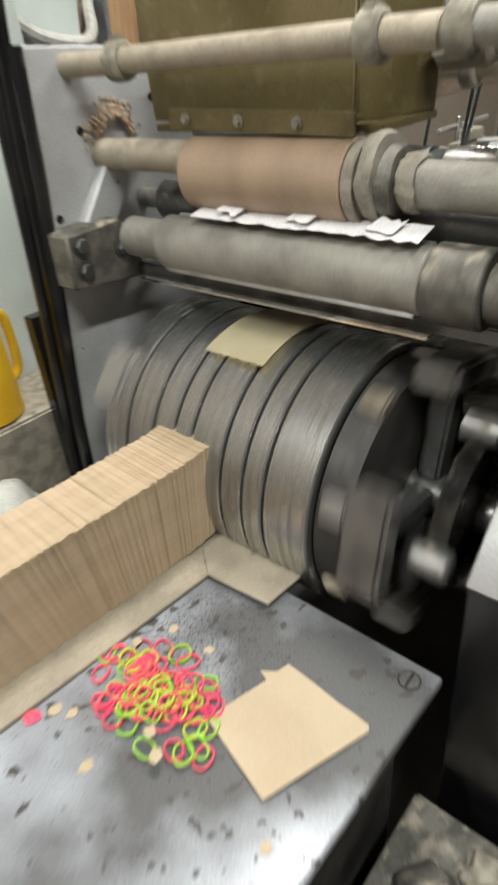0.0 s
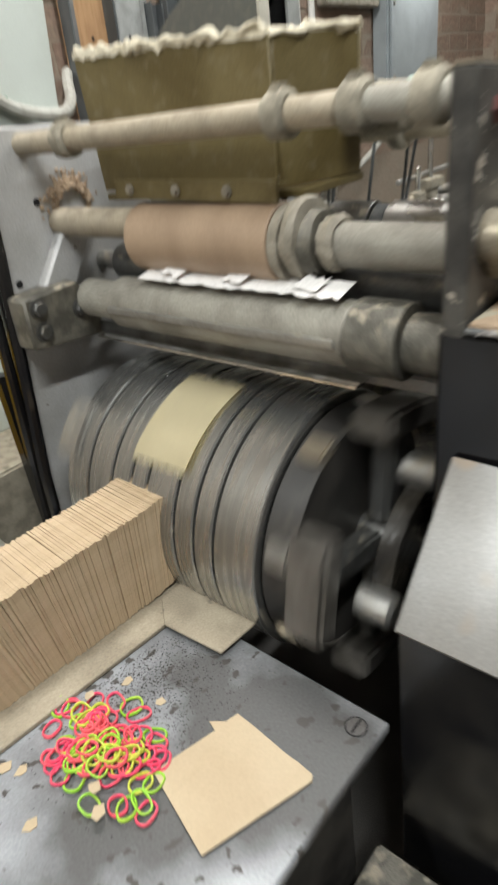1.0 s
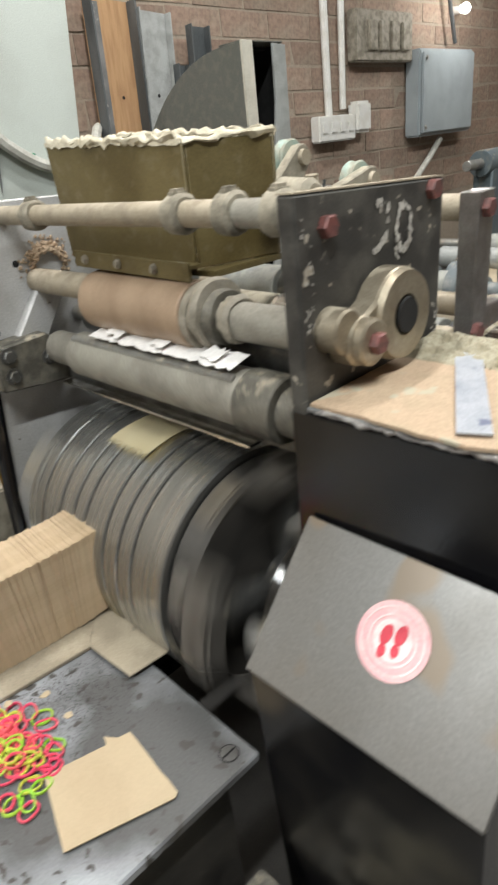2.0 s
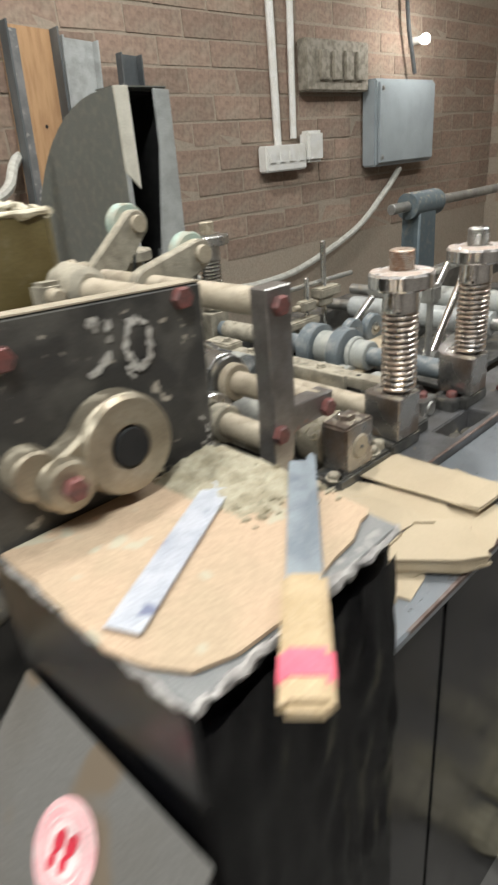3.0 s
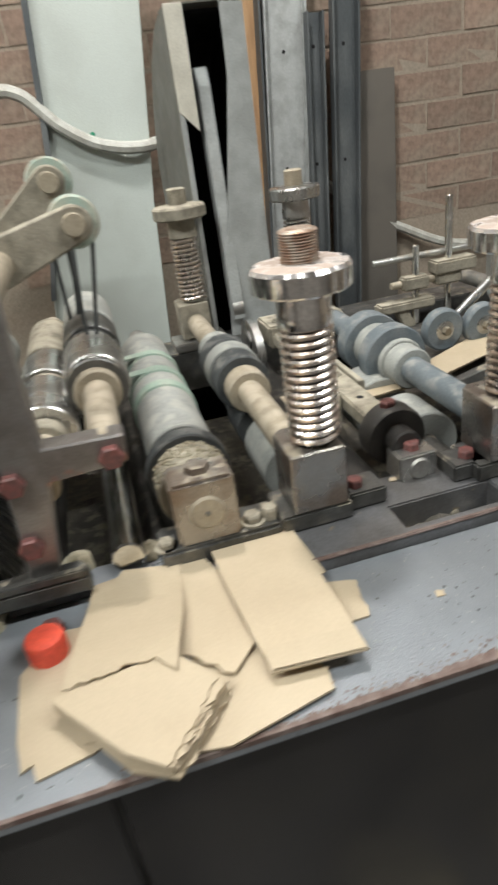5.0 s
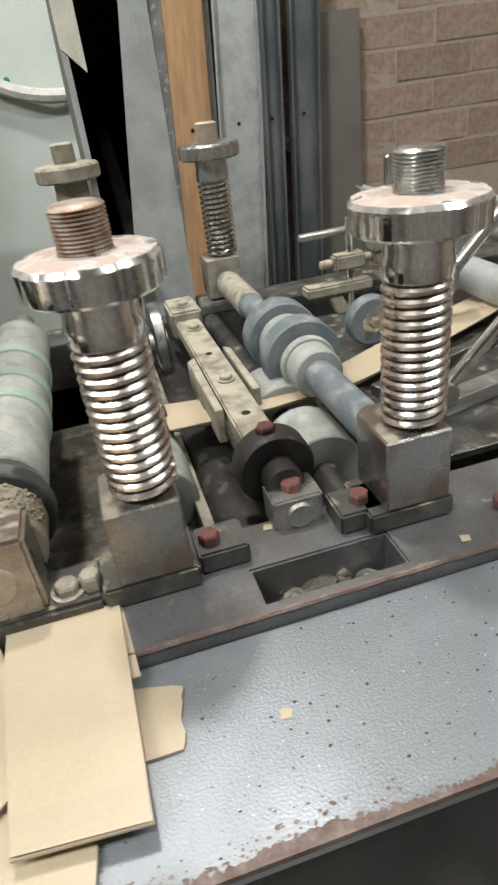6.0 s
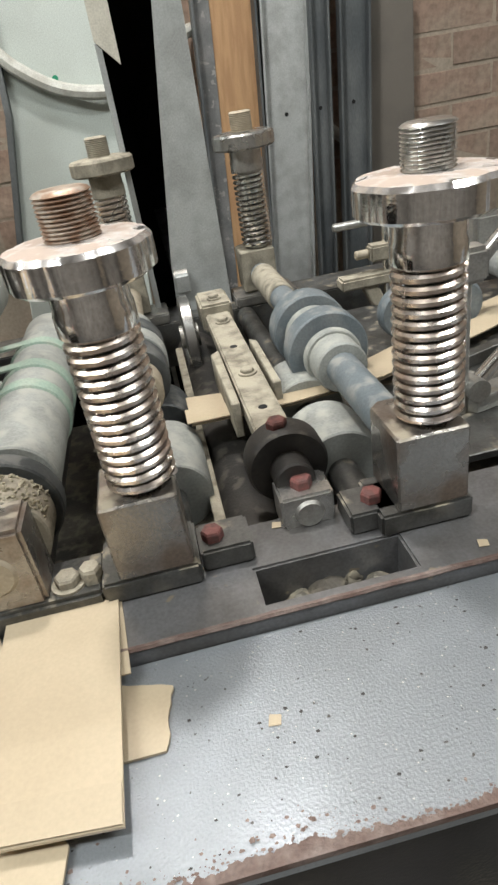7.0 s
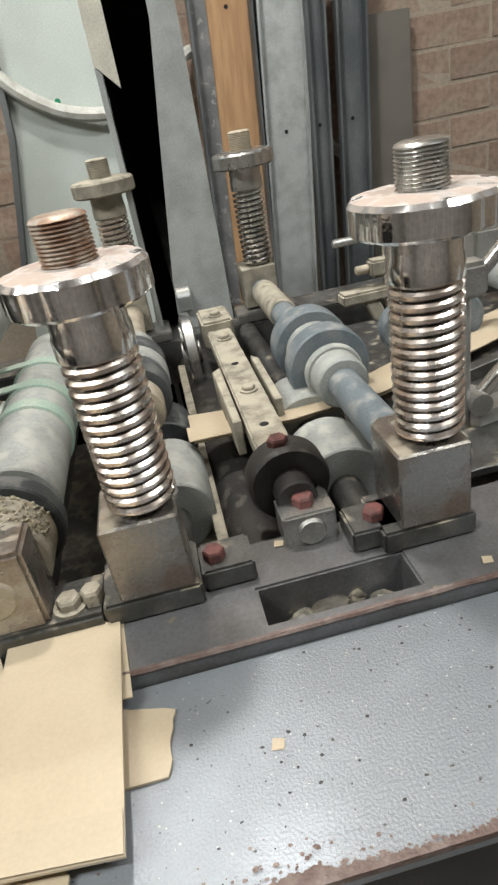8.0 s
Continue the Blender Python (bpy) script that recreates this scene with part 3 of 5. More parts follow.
part("stack_guide", prism([(-0.684, 0.254), (-0.622, 0.281), (-0.61, 0.40), (-1.40, 0.44), (-1.40, 0.318)], "z", LOWZ, LOWZ + 0.006, 0.001), DUSTLITBOARD, low, "tan dusty guide strip")
part("guide_flap", prism([(-0.625, 0.165), (-0.682, 0.170), (-0.687, 0.252), (-0.66, 0.285), (-0.612, 0.285)], "z", LOWZ + 0.0065, LOWZ + 0.010, 0.001), DUSTLITBOARD, low, "tan dusty flap")

# far grey side plate of the delivery end
FP = 0.55
far_plate = tagged(part("far_side_plate", prism([(-0.578, 1.113), (-0.33, 1.103), (-0.33, 0.30), (-0.639, 0.30), (-0.619, 0.679), (-0.587, 0.976)], "y", FP, FP + 0.02, 0.002), GREYPAINT),
                   "pale grey painted machine side plate with holes", "side plate")
part("rubber_edge", sweep([(-0.582, FP - 0.003, 1.113), (-0.591, FP - 0.003, 0.976), (-0.623, FP - 0.003, 0.679), (-0.634, FP - 0.003, 0.45)], 0.008, 8), BLACK, far_plate, "black edge strip")
# black discs paint the shade inside the plate's holes
for x, z in ((-0.520, 1.025), (-0.575, 0.936), (-0.395, 0.912), (-0.40, 1.05)):
    part("hole", lathe([(FP - 0.0012, 0.0045), (FP - 0.0005, 0.005)], "y", 16, (x, 0, z)), VOIDSHADE, far_plate)
part("rib", prism([(-0.488, 1.01), (-0.446, 1.0), (-0.51, 0.912), (-0.558, 0.92)], "y", FP - 0.02, FP, 0.002), GREYPAINT, far_plate)
brk = tagged(part("bearing_bracket", prism([(-0.602, 0.926), (-0.52, 0.930), (-0.485, 0.850), (-0.605, 0.862)], "y", FP - 0.045, FP - 0.001, 0.003), GREASE), "greasy bearing bracket on the grey plate", "bracket")
for x, z in ((-0.585, 0.912), (-0.585, 0.882), (-0.525, 0.895)):
    hexbolt("bolt", (x, FP - 0.045, z), "y", 0.009, -0.008, GUNMETAL, brk)
bm = bmesh.new()
rnd = random.Random(61)
for k in range(420):
    a, q = rnd.gauss(1.6, 1.1), abs(rnd.gauss(0, 1))
    own = bmesh.new()
    r = rnd.uniform(0.0012, 0.0032)
    bmesh.ops.create_icosphere(own, subdivisions=1, radius=r)
    for v in own.verts:
        v.co += noise.noise_vector(v.co * 300 + Vector((k, 0, 0))) * r * 0.6
    reach = 0.021 + 0.009 * q
    own.transform(Matrix.Translation((-0.472 + reach * math.cos(a), FP - 0.002 - 0.010 * rnd.random() * max(0, 1 - q * 0.6), 1.014 + reach * math.sin(a))))
    merge(bm, own)
tagged(part("crumb_heap", bm, CARD), "brown paper dust clinging to the plate", "dust", kind="stuff")


# ---- drum end ----
def turned(name, label, x, z, pieces, category="roller", group=""):
    """A roller across the machine: pieces of (name, y0, y1, radius, material, profile kind)."""
    ob = thing(name, label, category, (x, 0, z), group)
    for pn, y0, y1, r, m_ in pieces:
        part(pn, rod(y0, y1, r, "y", n=36 if r > 0.02 else 24), m_, ob)
    return ob


drum = thing("delivery_drum", "dark steel grooved delivery drum, spinning", "drum", (DRUM[0], 0, DRUM[1]))
edges = [0.149, 0.209, 0.238, 0.269, 0.318, 0.346, 0.380, 0.425, 0.470]
for a, b in zip(edges, edges[1:]):
    part("ring", lathe([(a + 0.002, DR - 0.011), (a + 0.002, DR - 0.002), (a + 0.0035, DR), (b - 0.0035, DR), (b - 0.002, DR - 0.002), (b - 0.002, DR - 0.011)], "y", 72), DRUMSTEEL, drum)
part("core", rod(0.151, 0.468, DR - 0.010, "y", n=48), SOOT, drum)
part("axle", rod(0.002, 0.548, 0.024, "y"), GUNMETAL, drum)
part("end_disc", lathe([(0.112, 0.06), (0.116, 0.140), (0.1485, 0.147)], "y", 48), SOOT, drum, "sooty dark end disc")
part("cam_disc", lathe([(0.030, 0.040), (0.033, 0.088), (0.052, 0.092), (0.056, 0.060)], "y", 40), OILBLACK, drum, "oily black cam disc")
for k in range(4):
    turn = Matrix.Rotation(radians(90 * k + 12), 4, "Y")
    bm = box(0.128, 0.160, 0.066, 0.112, -0.055, 0.055, 0.005)
    bm.transform(turn)
    part("arm", bm, GREASEARM, drum, "oily steel gripper arm")
    bm = box(0.02, 0.130, 0.080, 0.105, -0.016, 0.016, 0.004)
    bm.transform(turn)
    part("spoke", bm, GUNMETAL, drum)
    bm = lathe([(0.020, 0.012), (0.024, 0.016), (0.060, 0.016)], "y", 18, (0.098, 0, 0.022))
    bm.transform(turn)
    part("cam_roller", bm, STEEL, drum, "shiny cam follower")
for k in range(8):
    turn = Matrix.Rotation(radians(45 * k + 20), 4, "Y")
    bm = box(0.136, 0.154, 0.114, 0.143, -0.012, 0.012, 0.003)
    bm.transform(turn)
    part("gripper", bm, BRASS if k % 2 else STEEL, drum, "small brass gripper")
for k in range(4):
    turn = Matrix.Rotation(radians(90 * k + 40), 4, "Y")
    bm = box(0.146, 0.164, 0.445, 0.49, -0.035, 0.035, 0.006)
    bm.transform(turn)
    part("end_pad", bm, STEEL, drum)

DRUM_PERIOD = 0.4


def drum_bag():
    """A paper bag held on the drum's skin."""
    own = bmesh.new()
    ny, na = 4, 14
    grid = [[None] * (ny + 1) for _ in range(na + 1)]
    for i in range(na + 1):
        for j in range(ny + 1):
            a = radians(46 * i / na)
            r = DR + 0.0025 + 0.006 * (1 - i / na) ** 2
            grid[i][j] = own.verts.new((r * math.sin(a), 0.258 + 0.085 * j / ny, r * math.cos(a)))
    for i in range(na):
        for j in range(ny):
            own.faces.new((grid[i][j], grid[i + 1][j], grid[i + 1][j + 1], grid[i][j + 1]))
    bmesh.ops.solidify(own, geom=own.faces[:], thickness=-0.0008)
    ob = tagged(part("paper_bag", own, YELLOWKRAFT), "pale kraft paper bag riding on the drum", "paper bag", "bags riding on the drum")
    ob.location = (DRUM[0], 0, DRUM[1])
    return ob


drum_bags = [drum_bag(), drum_bag()]

knife = turned("cutting_roller", "dull steel cutting roller, spinning above the drum", -0.507, 0.905,
               [("shaft", -0.012, 0.548, 0.014, STEEL), ("near_shaft", -0.002, 0.044, 0.026, GREASE), ("sleeve", 0.098, 0.43, 0.031, WORNROLL), ("collar", 0.045, 0.096, 0.035, GREASE), ("collar", 0.432, 0.50, 0.024, WORNROLL)])
for k in range(2):
    bm = box(-0.004, 0.004, 0.105, 0.425, 0.027, 0.0345, 0.001)
    bm.transform(Matrix.Rotation(radians(180 * k + 30), 4, "Y"))
    part("blade", bm, STEEL, knife, "thin cutting blade")
blade_bar = thing("drum_guide", "thin bright steel guide above the drum", "guide", (-0.515, 0.29, 0.858))
part("blade", box(-0.012, 0.012, -0.20, 0.19, 0.0, 0.003, 0.0008), CHROME, blade_bar)
part("holder", box(0.013, 0.045, -0.27, 0.25, -0.004, 0.012, 0.002), GUNMETAL, blade_bar)
rnd = random.Random(8)
web = [(-0.549 + rnd.uniform(-0.002, 0.004), 0.105 + 0.27 * k / 30) for k in range(31)] + [(-0.519 + rnd.uniform(-0.004, 0.002), 0.375 - 0.27 * k / 30) for k in range(31)]
own = prism(web, "z", 0.0, 0.0007, 0)
for v in own.verts:
    v.co.z += 0.9425 + (v.co.x + 0.549) * 0.25 + 0.002 * noise.noise(v.co * 60)
    v.co.x += 0.022
tagged(part("paper_web", own, WHITEPAPER, smooth=False), "ragged white paper web above the cutting roller", "paper")
for k, y in enumerate((0.13, 0.22, 0.31)):
    pts = torn((-0.546, y), (-0.542, y + 0.030), 5, 0.003, k) + torn((-0.524, y + 0.022), (-0.527, y - 0.004), 5, 0.003, k + 9)
    own = prism(pts, "z", 0.0, 0.0006, 0)
    for v in own.verts:
        v.co.z += 0.947 + (v.co.x + 0.549) * 0.35 + 0.004 * noise.noise(v.co * 40)
        v.co.x += 0.022
    tagged(part("paper_scrap", own, WHITEPAPER, smooth=False), "torn white paper scrap", "paper scrap", "torn scraps above the cutting roller")

printer = turned("print_roller", "brown sleeved roller with pasted end collar", -0.484, 0.980,
                 [("shaft", -0.012, 0.39, 0.019, TAN), ("sleeve", 0.188, 0.392, 0.038, PINKROLL), ("end_ring", 0.176, 0.1875, 0.0365, PASTE), ("inner_ring", 0.165, 0.1755, 0.031, GREASE), ("near_shaft", -0.012, 0.128, 0.0205, WORNROLL)])
part("far_shaft", rod(0.3925, 0.549, 0.0175, "y", (-0.010, 0, 0.017)), TAN, printer, "dusty tan shaft end")
collar = thing("pasted_collar", "paste-caked collar on the roller shaft", "collar", (-0.484, 0.137, 0.981))
part("ring", crumple(lathe([(0.018, 0.026), (0.020, 0.036), (0.026, 0.0385), (0.034, 0.036), (0.036, 0.026)], "y", 48, (0, 0, 0.004)), 0.0025, 45), PASTE, collar)
part("inner_sleeve", crumple(lathe([(0.004, 0.022), (0.006, 0.029), (0.018, 0.031)], "y", 40), 0.002, 60), GREASE, collar)
part("paste", crumple(lathe([(-0.014, 0.0225), (-0.008, 0.026), (0.002, 0.024)], "y", 40), 0.0035, 110), PASTE, collar, "pale dried paste")
turned("back_roller", "dark steel roller behind the cutting roller", -0.440, 0.935, [("shaft", -0.012, 0.55, 0.012, STEEL), ("sleeve", 0.03, 0.50, 0.024, GUNMETAL)])
turned("back_roller", "dark steel roller behind the cutting roller", -0.415, 0.875, [("shaft", -0.012, 0.55, 0.012, STEEL), ("sleeve", 0.03, 0.50, 0.026, GUNMETAL)])

bar = turned("tie_bar", "dust-coated steel tie bar with clamps", -0.520, 1.091, [("bar", 0.10, 0.62, 0.0125, TAN), ("near_end", -0.004, 0.099, 0.0125, WORNROLL)], "bar")
for y in (0.026, 0.085, 0.157, 0.456):
    part("clamp", crumple(lathe([(y - 0.011, 0.0155), (y - 0.008, 0.019), (y + 0.008, 0.019), (y + 0.011, 0.0155)], "y", 28), 0.0015, 90), DUSTY, bar, "dusty clamp collar")
    part("clamp_ear", box(-0.008, 0.008, y - 0.007, y + 0.007, 0.014, 0.023, 0.003), DUSTY, bar)

bar = turned("tie_bar", "dust-caked tie bar behind the side plate", -0.362, 1.082, [("bar", -0.002, 0.36, 0.0135, TAN)], "bar")
part("clamp", crumple(lathe([(0.118, 0.017), (0.124, 0.023), (0.168, 0.024), (0.176, 0.016)], "y", 32), 0.0035, 70), DUSTY, bar, "dust-caked clamp")
part("clamp_ear", crumple(box(-0.042, -0.012, 0.140, 0.166, -0.014, 0.012, 0.004), 0.002, 70), DUSTY, bar)
part("clamp_screw", rod(0.126, 0.142, 0.008, "y", (-0.031, 0, 0)), TAN, bar)

# paste hopper
hop = thing("paste_hopper", "brown grease-stained paste hopper with crusted rim", "hopper")
WALL = [(0.200, 1.154), (0.476, 1.171), (0.468, 1.030), (0.204, 1.026)]
part("front_wall", prism(WALL, "x", -0.472, -0.468, 0.0008), OLIVE, hop)
part("back_wall", prism([(0.172, 1.155)] + WALL[1:3] + [(0.176, 1.026)], "x", -0.366, -0.362, 0.0008), OLIVE, hop)
part("near_wall", prism([(-0.4675, 0.200), (-0.3665, 0.174), (-0.3665, 0.178), (-0.4675, 0.204)], "z", 1.027, 1.153, 0.0005), OLIVE, hop)
part("far_wall", box(-0.4675, -0.3665, 0.462, 0.466, 1.031, 1.167, 0.0005), OLIVE, hop)
part("base_plate", box(-0.470, -0.36, 0.174, 0.47, 1.0185, 1.0255, 0.001), OLIVE, hop)
for x, y0 in ((-0.470, 0.200), (-0.364, 0.173)):
    rim = [(x, y0 + (0.476 - y0) * k / 60, 1.156 + 0.017 * k / 60 + 0.004 * noise.noise(Vector((k * 0.5, x * 50, 0)))) for k in range(61)]
    part("crust", crumple(sweep(rim, 0.0045, 8), 0.007, 55), GLUE, hop, "ragged dried paste crust")
    part("drip_edge", crumple(prism([(y0, 1.156), (0.476, 1.173)] + [(0.476 - (0.476 - y0) * k / 44, 1.170 - 0.017 * k / 44 - 0.012 * abs(noise.noise(Vector((k * 0.7, x * 9, 2))))) for k in range(45)], "x", x - 0.0035, x + 0.0035, 0), 0.002, 90), GLUE, hop)
rim = [(-0.470 + 0.106 * k / 12, 0.200 - 0.027 * k / 12, 1.156) for k in range(13)]
part("crust", crumple(sweep(rim, 0.004, 8), 0.007, 55), GLUE, hop)
part("scraper", prism([(0.187, 1.038), (0.42, 1.044), (0.42, 1.024), (0.187, 1.018)], "x", -0.496, -0.492, 0.0005), OLIVE, hop, "greasy scraper strip with bolts")
part("scraper_tray", box(-0.4915, -0.4725, 0.19, 0.42, 1.030, 1.034, 0.0005), OLIVE, hop)
for y in (0.248, 0.320, 0.393):
    hexbolt("bolt", (-0.496, y, 1.028 + (y - 0.2) * 0.03), "x", 0.0045, -0.005, PASTE, hop)


# ---- spring posts ----
def spring_post(material_knob, material_block, material_stub, material_spring, label, kr=0.0435):
    ob = thing("spring_post", label, "spring post", (0, 0, 0.826), "spring posts")
    z = 0.826
    part("block", prism([(-0.032, -0.022), (0.020, -0.022), (0.020, 0.030), (0.012, 0.038), (-0.024, 0.038), (-0.032, 0.030)], "z", 0.0032, 0.889 - z, 0.0015), material_block, ob, "ground steel block")
    part("spring", helix(0.0207, 0.0030, 0.8925 - z, 0.998 - z, 14.5), material_spring, ob, "coiled steel spring")
    part("guide_pin", rod(0.889 - z, 1.0 - z, 0.0145, "z"), STEEL, ob)
    part("collar", lathe([(0.996 - z, 0.0215), (0.998 - z, 0.0235), (1.010 - z, 0.0235), (1.013 - z, 0.0225), (1.027 - z, 0.0225)], "z", 36), material_knob, ob)
    lobes = lambda q: 1.008 - 0.038 * (1 - abs(math.cos(4 * q))) ** 2
    part("knob", lathe([(1.0265 - z, kr - 0.0035), (1.029 - z, kr), (1.044 - z, kr), (1.047 - z, kr - 0.0025), (1.0485 - z, kr - 0.011)], "z", 96, wobble=lobes), material_knob, ob, "lobed adjusting knob")
    prof = [(1.046 - z, 0.0145)]
    for k in range(11):
        a = 1.048 - z + 0.0022 * k
        prof += [(a, 0.0142), (a + 0.0011, 0.0158)]
    prof += [(1.0725 - z, 0.0145), (1.0735 - z, 0.012)]
    part("threaded_stub", lathe(prof, "z", 28), material_stub, ob, "threaded stub")
    return ob


p1 = spring_post(CHROMEDUST, BRONZE, RUST, SPRING, "chrome spring post with rusty thread and lobed knob", 0.041)
p2 = spring_post(CHROMEDUST, BRONZE, BRIGHT, SPRING, "chrome spring post beside the open slot in the rail")
p2.location = (0.2, 0, 0.826)
p3 = spring_post(DUSTY, DUSTY, DUSTY, SPRING, "dust-caked spring post on the far rail")
p3.location = (0.0, 0.59, 0.826)
p4 = spring_post(BRIGHT, DUSTY, TAN, CHROME, "bright spring post on a dusty far block")
p4.location = (0.2, 0.59, 0.826)

# ---- rollers of the feed section ----
roller_b = turned("drive_roller", "grey rubber roller carrying pale green belts", -0.112, 0.853,
                  [("shaft", -0.005, 0.56, 0.014, STEEL), ("hub", 0.02, 0.058, 0.036, DUSTY), ("rubber_ring", 0.060, 0.078, 0.042, RUBBER), ("neck", 0.078, 0.098, 0.026, STEEL), ("sleeve", 0.098, 0.46, 0.036, SLEEVE)])
for y in (0.215, 0.27, 0.34):
    part("belt_wrap", lathe([(y, 0.0365), (y + 0.001, 0.0385), (y + 0.019, 0.0385), (y + 0.02, 0.0365)], "y", 40), BELT, roller_b, "pale green belt")
roller_c = turned("feed_roller", "tan dusty roller with dark rubber discs", -0.006, 0.856,
                  [("shaft", 0.0, 0.565, 0.0165, TAN), ("collar", 0.215, 0.245, 0.027, TAN), ("disc", 0.250, 0.285, 0.036, RUBBER), ("disc", 0.292, 0.322, 0.037, SLEEVE), ("disc", 0.329, 0.362, 0.036, RUBBER), ("far_collar", 0.370, 0.41, 0.027, SLEEVE)])
roller_d = turned("pull_roller", "blue-grey shaft with two rubber discs", 0.195, 0.854,
                  [("shaft", 0.0, 0.565, 0.0165, BLUEGREY), ("collar", 0.178, 0.215, 0.026, SLEEVE), ("collar_lip", 0.206, 0.216, 0.030, SLEEVE), ("disc", 0.222, 0.248, 0.043, BLUEGREY), ("spacer", 0.250, 0.286, 0.032, SLEEVE), ("disc", 0.288, 0.318, 0.043, BLUEGREY), ("far_shaft", 0.43, 0.55, 0.019, DUSTY)])
roller_a = turned("idle_roller", "bright steel idle roller on a tan shaft", -0.180, 0.932,
                  [("shaft", -0.012, 0.54, 0.015, TAN), ("collar", 0.120, 0.133, 0.024, TAN), ("bearing_ring", 0.134, 0.142, 0.032, GUNMETAL), ("sleeve", 0.143, 0.235, 0.034, BRIGHT), ("spacer", 0.237, 0.258, 0.030, RUBBER), ("sleeve", 0.260, 0.33, 0.034, GUNMETAL), ("sleeve", 0.34, 0.46, 0.034, SLEEVE)])
roller_a2 = turned("idle_roller", "bright steel idle roller behind the bent arm", -0.238, 0.905,
                   [("shaft", 0.0, 0.54, 0.015, TAN), ("collar", 0.080, 0.10, 0.023, DUSTY), ("sleeve", 0.104, 0.20, 0.033, BRIGHT), ("spacer", 0.202, 0.215, 0.030, DUSTY), ("sleeve", 0.22, 0.30, 0.033, BRIGHT), ("sleeve", 0.31, 0.46, 0.032, DUSTY)])
roller_l = turned("belt_roller", "dusty belt roller with green belts", -0.318, 0.905,
                  [("shaft", 0.03, 0.54, 0.014, TAN), ("collar", 0.060, 0.085, 0.024, DUSTY), ("sleeve", 0.088, 0.46, 0.032, SLEEVE)])
for y in (0.17, 0.23, 0.30):
    part("belt_wrap", lathe([(y, 0.0325), (y + 0.001, 0.0345), (y + 0.019, 0.0345), (y + 0.02, 0.0325)], "y", 40), BELT, roller_l)
turned("chrome_shaft", "short polished steel shaft low between the rollers", -0.186, 0.820, [("shaft", -0.005, 0.40, 0.0155, CHROME)], "shaft")
low_roll = turned("lower_roller", "grey rubber lower roller with a flat", 0.160, 0.800,
                  [("shaft", 0.03, 0.55, 0.014, GUNMETAL), ("sleeve", 0.085, 0.150, 0.040, SLEEVE), ("sleeve", 0.20, 0.26, 0.040, SLEEVE)])
turned("lower_roller", "pale rubber lower roller", 0.010, 0.795, [("shaft", 0.03, 0.55, 0.012, GUNMETAL), ("sleeve", 0.11, 0.20, 0.036, SLEEVE), ("sleeve", 0.24, 0.30, 0.034, RUBBER)])
turned("cross_shaft", "dark steel cross shaft under the rollers", 0.075, 0.76, [("shaft", 0.03, 0.555, 0.030, SOOT)], "shaft")
turned("cross_shaft", "dark steel cross shaft under the rollers", -0.15, 0.74, [("shaft", 0.03, 0.555, 0.030, SOOT)], "shaft")
turned("cross_shaft", "dark steel cross shaft under the rollers", -0.27, 0.79, [("shaft", 0.03, 0.555, 0.022, SOOT)], "shaft")

# bearing block of the drive roller
brg = thing("bearing_block", "oily steel bearing block with dusty cap", "bearing", (-0.110, 0.005, 0.802))
part("housing", box(-0.029, 0.028, -0.022, 0.018, 0.020, 0.084, 0.003), BRONZE, brg)
part("foot", box(-0.047, 0.066, -0.026, 0.020, 0.0, 0.022, 0.003), GUNMETAL, brg)
part("cap", lathe([(-0.024, 0.014), (-0.022, 0.0165)], "y", 28, (0.0, 0, 0.052)), TAN, brg, "round tan cap")
part("cap_screw", lathe([(-0.026, 0.002), (-0.023, 0.0025)], "y", 12, (0.0, 0, 0.052)), GUNMETAL, brg)
part("set_screw", crumple(lathe([(0.082, 0.012), (0.090, 0.011)], "z", 6, (0.0, 0, 0)), 0.001, 90), BRONZE, brg)
hexbolt("bolt", (-0.041, -0.012, 0.020), "z", 0.008, 0.008, DUSTY, brg)
hexbolt("bolt", (0.041, -0.010, 0.022), "z", 0.009, 0.009, DUSTY, brg)
hexbolt("bolt", (0.058, -0.010, 0.022), "z", 0.008, 0.012, DUSTY, brg, False)

grit, rnd = bmesh.new(), random.Random(52)
for k in range(320):
    a, r = rnd.uniform(0.25, 2.9), rnd.uniform(0.0007, 0.0019)
    own = bmesh.new()
    bmesh.ops.create_icosphere(own, subdivisions=1, radius=r)
    for v in own.verts:
        v.co += noise.noise_vector(v.co * 500 + Vector((k, 0, 0))) * r * 0.6
    own.transform(Matrix.Translation((-0.112 + 0.0362 * math.cos(a), rnd.uniform(0.023, 0.057), 0.853 + 0.0362 * math.sin(a))))
    merge(grit, own)
tagged(part("hub_grit", grit, SKIN, smooth=False), "gritty dust caked on the roller hub", "dust", kind="stuff")

# bent arm carrying the idle roller
arm = thing("bent_arm", "bright steel bent arm with red-brown bolts", "bracket", (-0.249, -0.013, 0.83))
outline = [(-0.268, 0.833), (-0.243, 0.833), (-0.229, 0.918), (-0.166, 0.921), (-0.164, 0.946), (-0.228, 0.948), (-0.226, 1.076), (-0.262, 1.076), (-0.262, 0.95)]
part("plate", prism([(x + 0.25, z - 0.83) for x, z in outline], "y", -0.005, 0.018, 0.0015), ARMSTEEL, arm)
for x, z in ((-0.246, 1.058), (-0.256, 0.925), (-0.178, 0.930), (-0.258, 0.866)):
    hexbolt("bolt", (x + 0.25, -0.005, z - 0.83), "y", 0.0105, -0.008, REDBOLT, arm, False)
part("foot", prism([(-0.055, -0.018), (0.030, -0.018), (0.030, 0.0), (0.022, 0.010), (-0.05, 0.010)], "z", -0.014, 0.002, 0.002), GUNMETAL, arm)
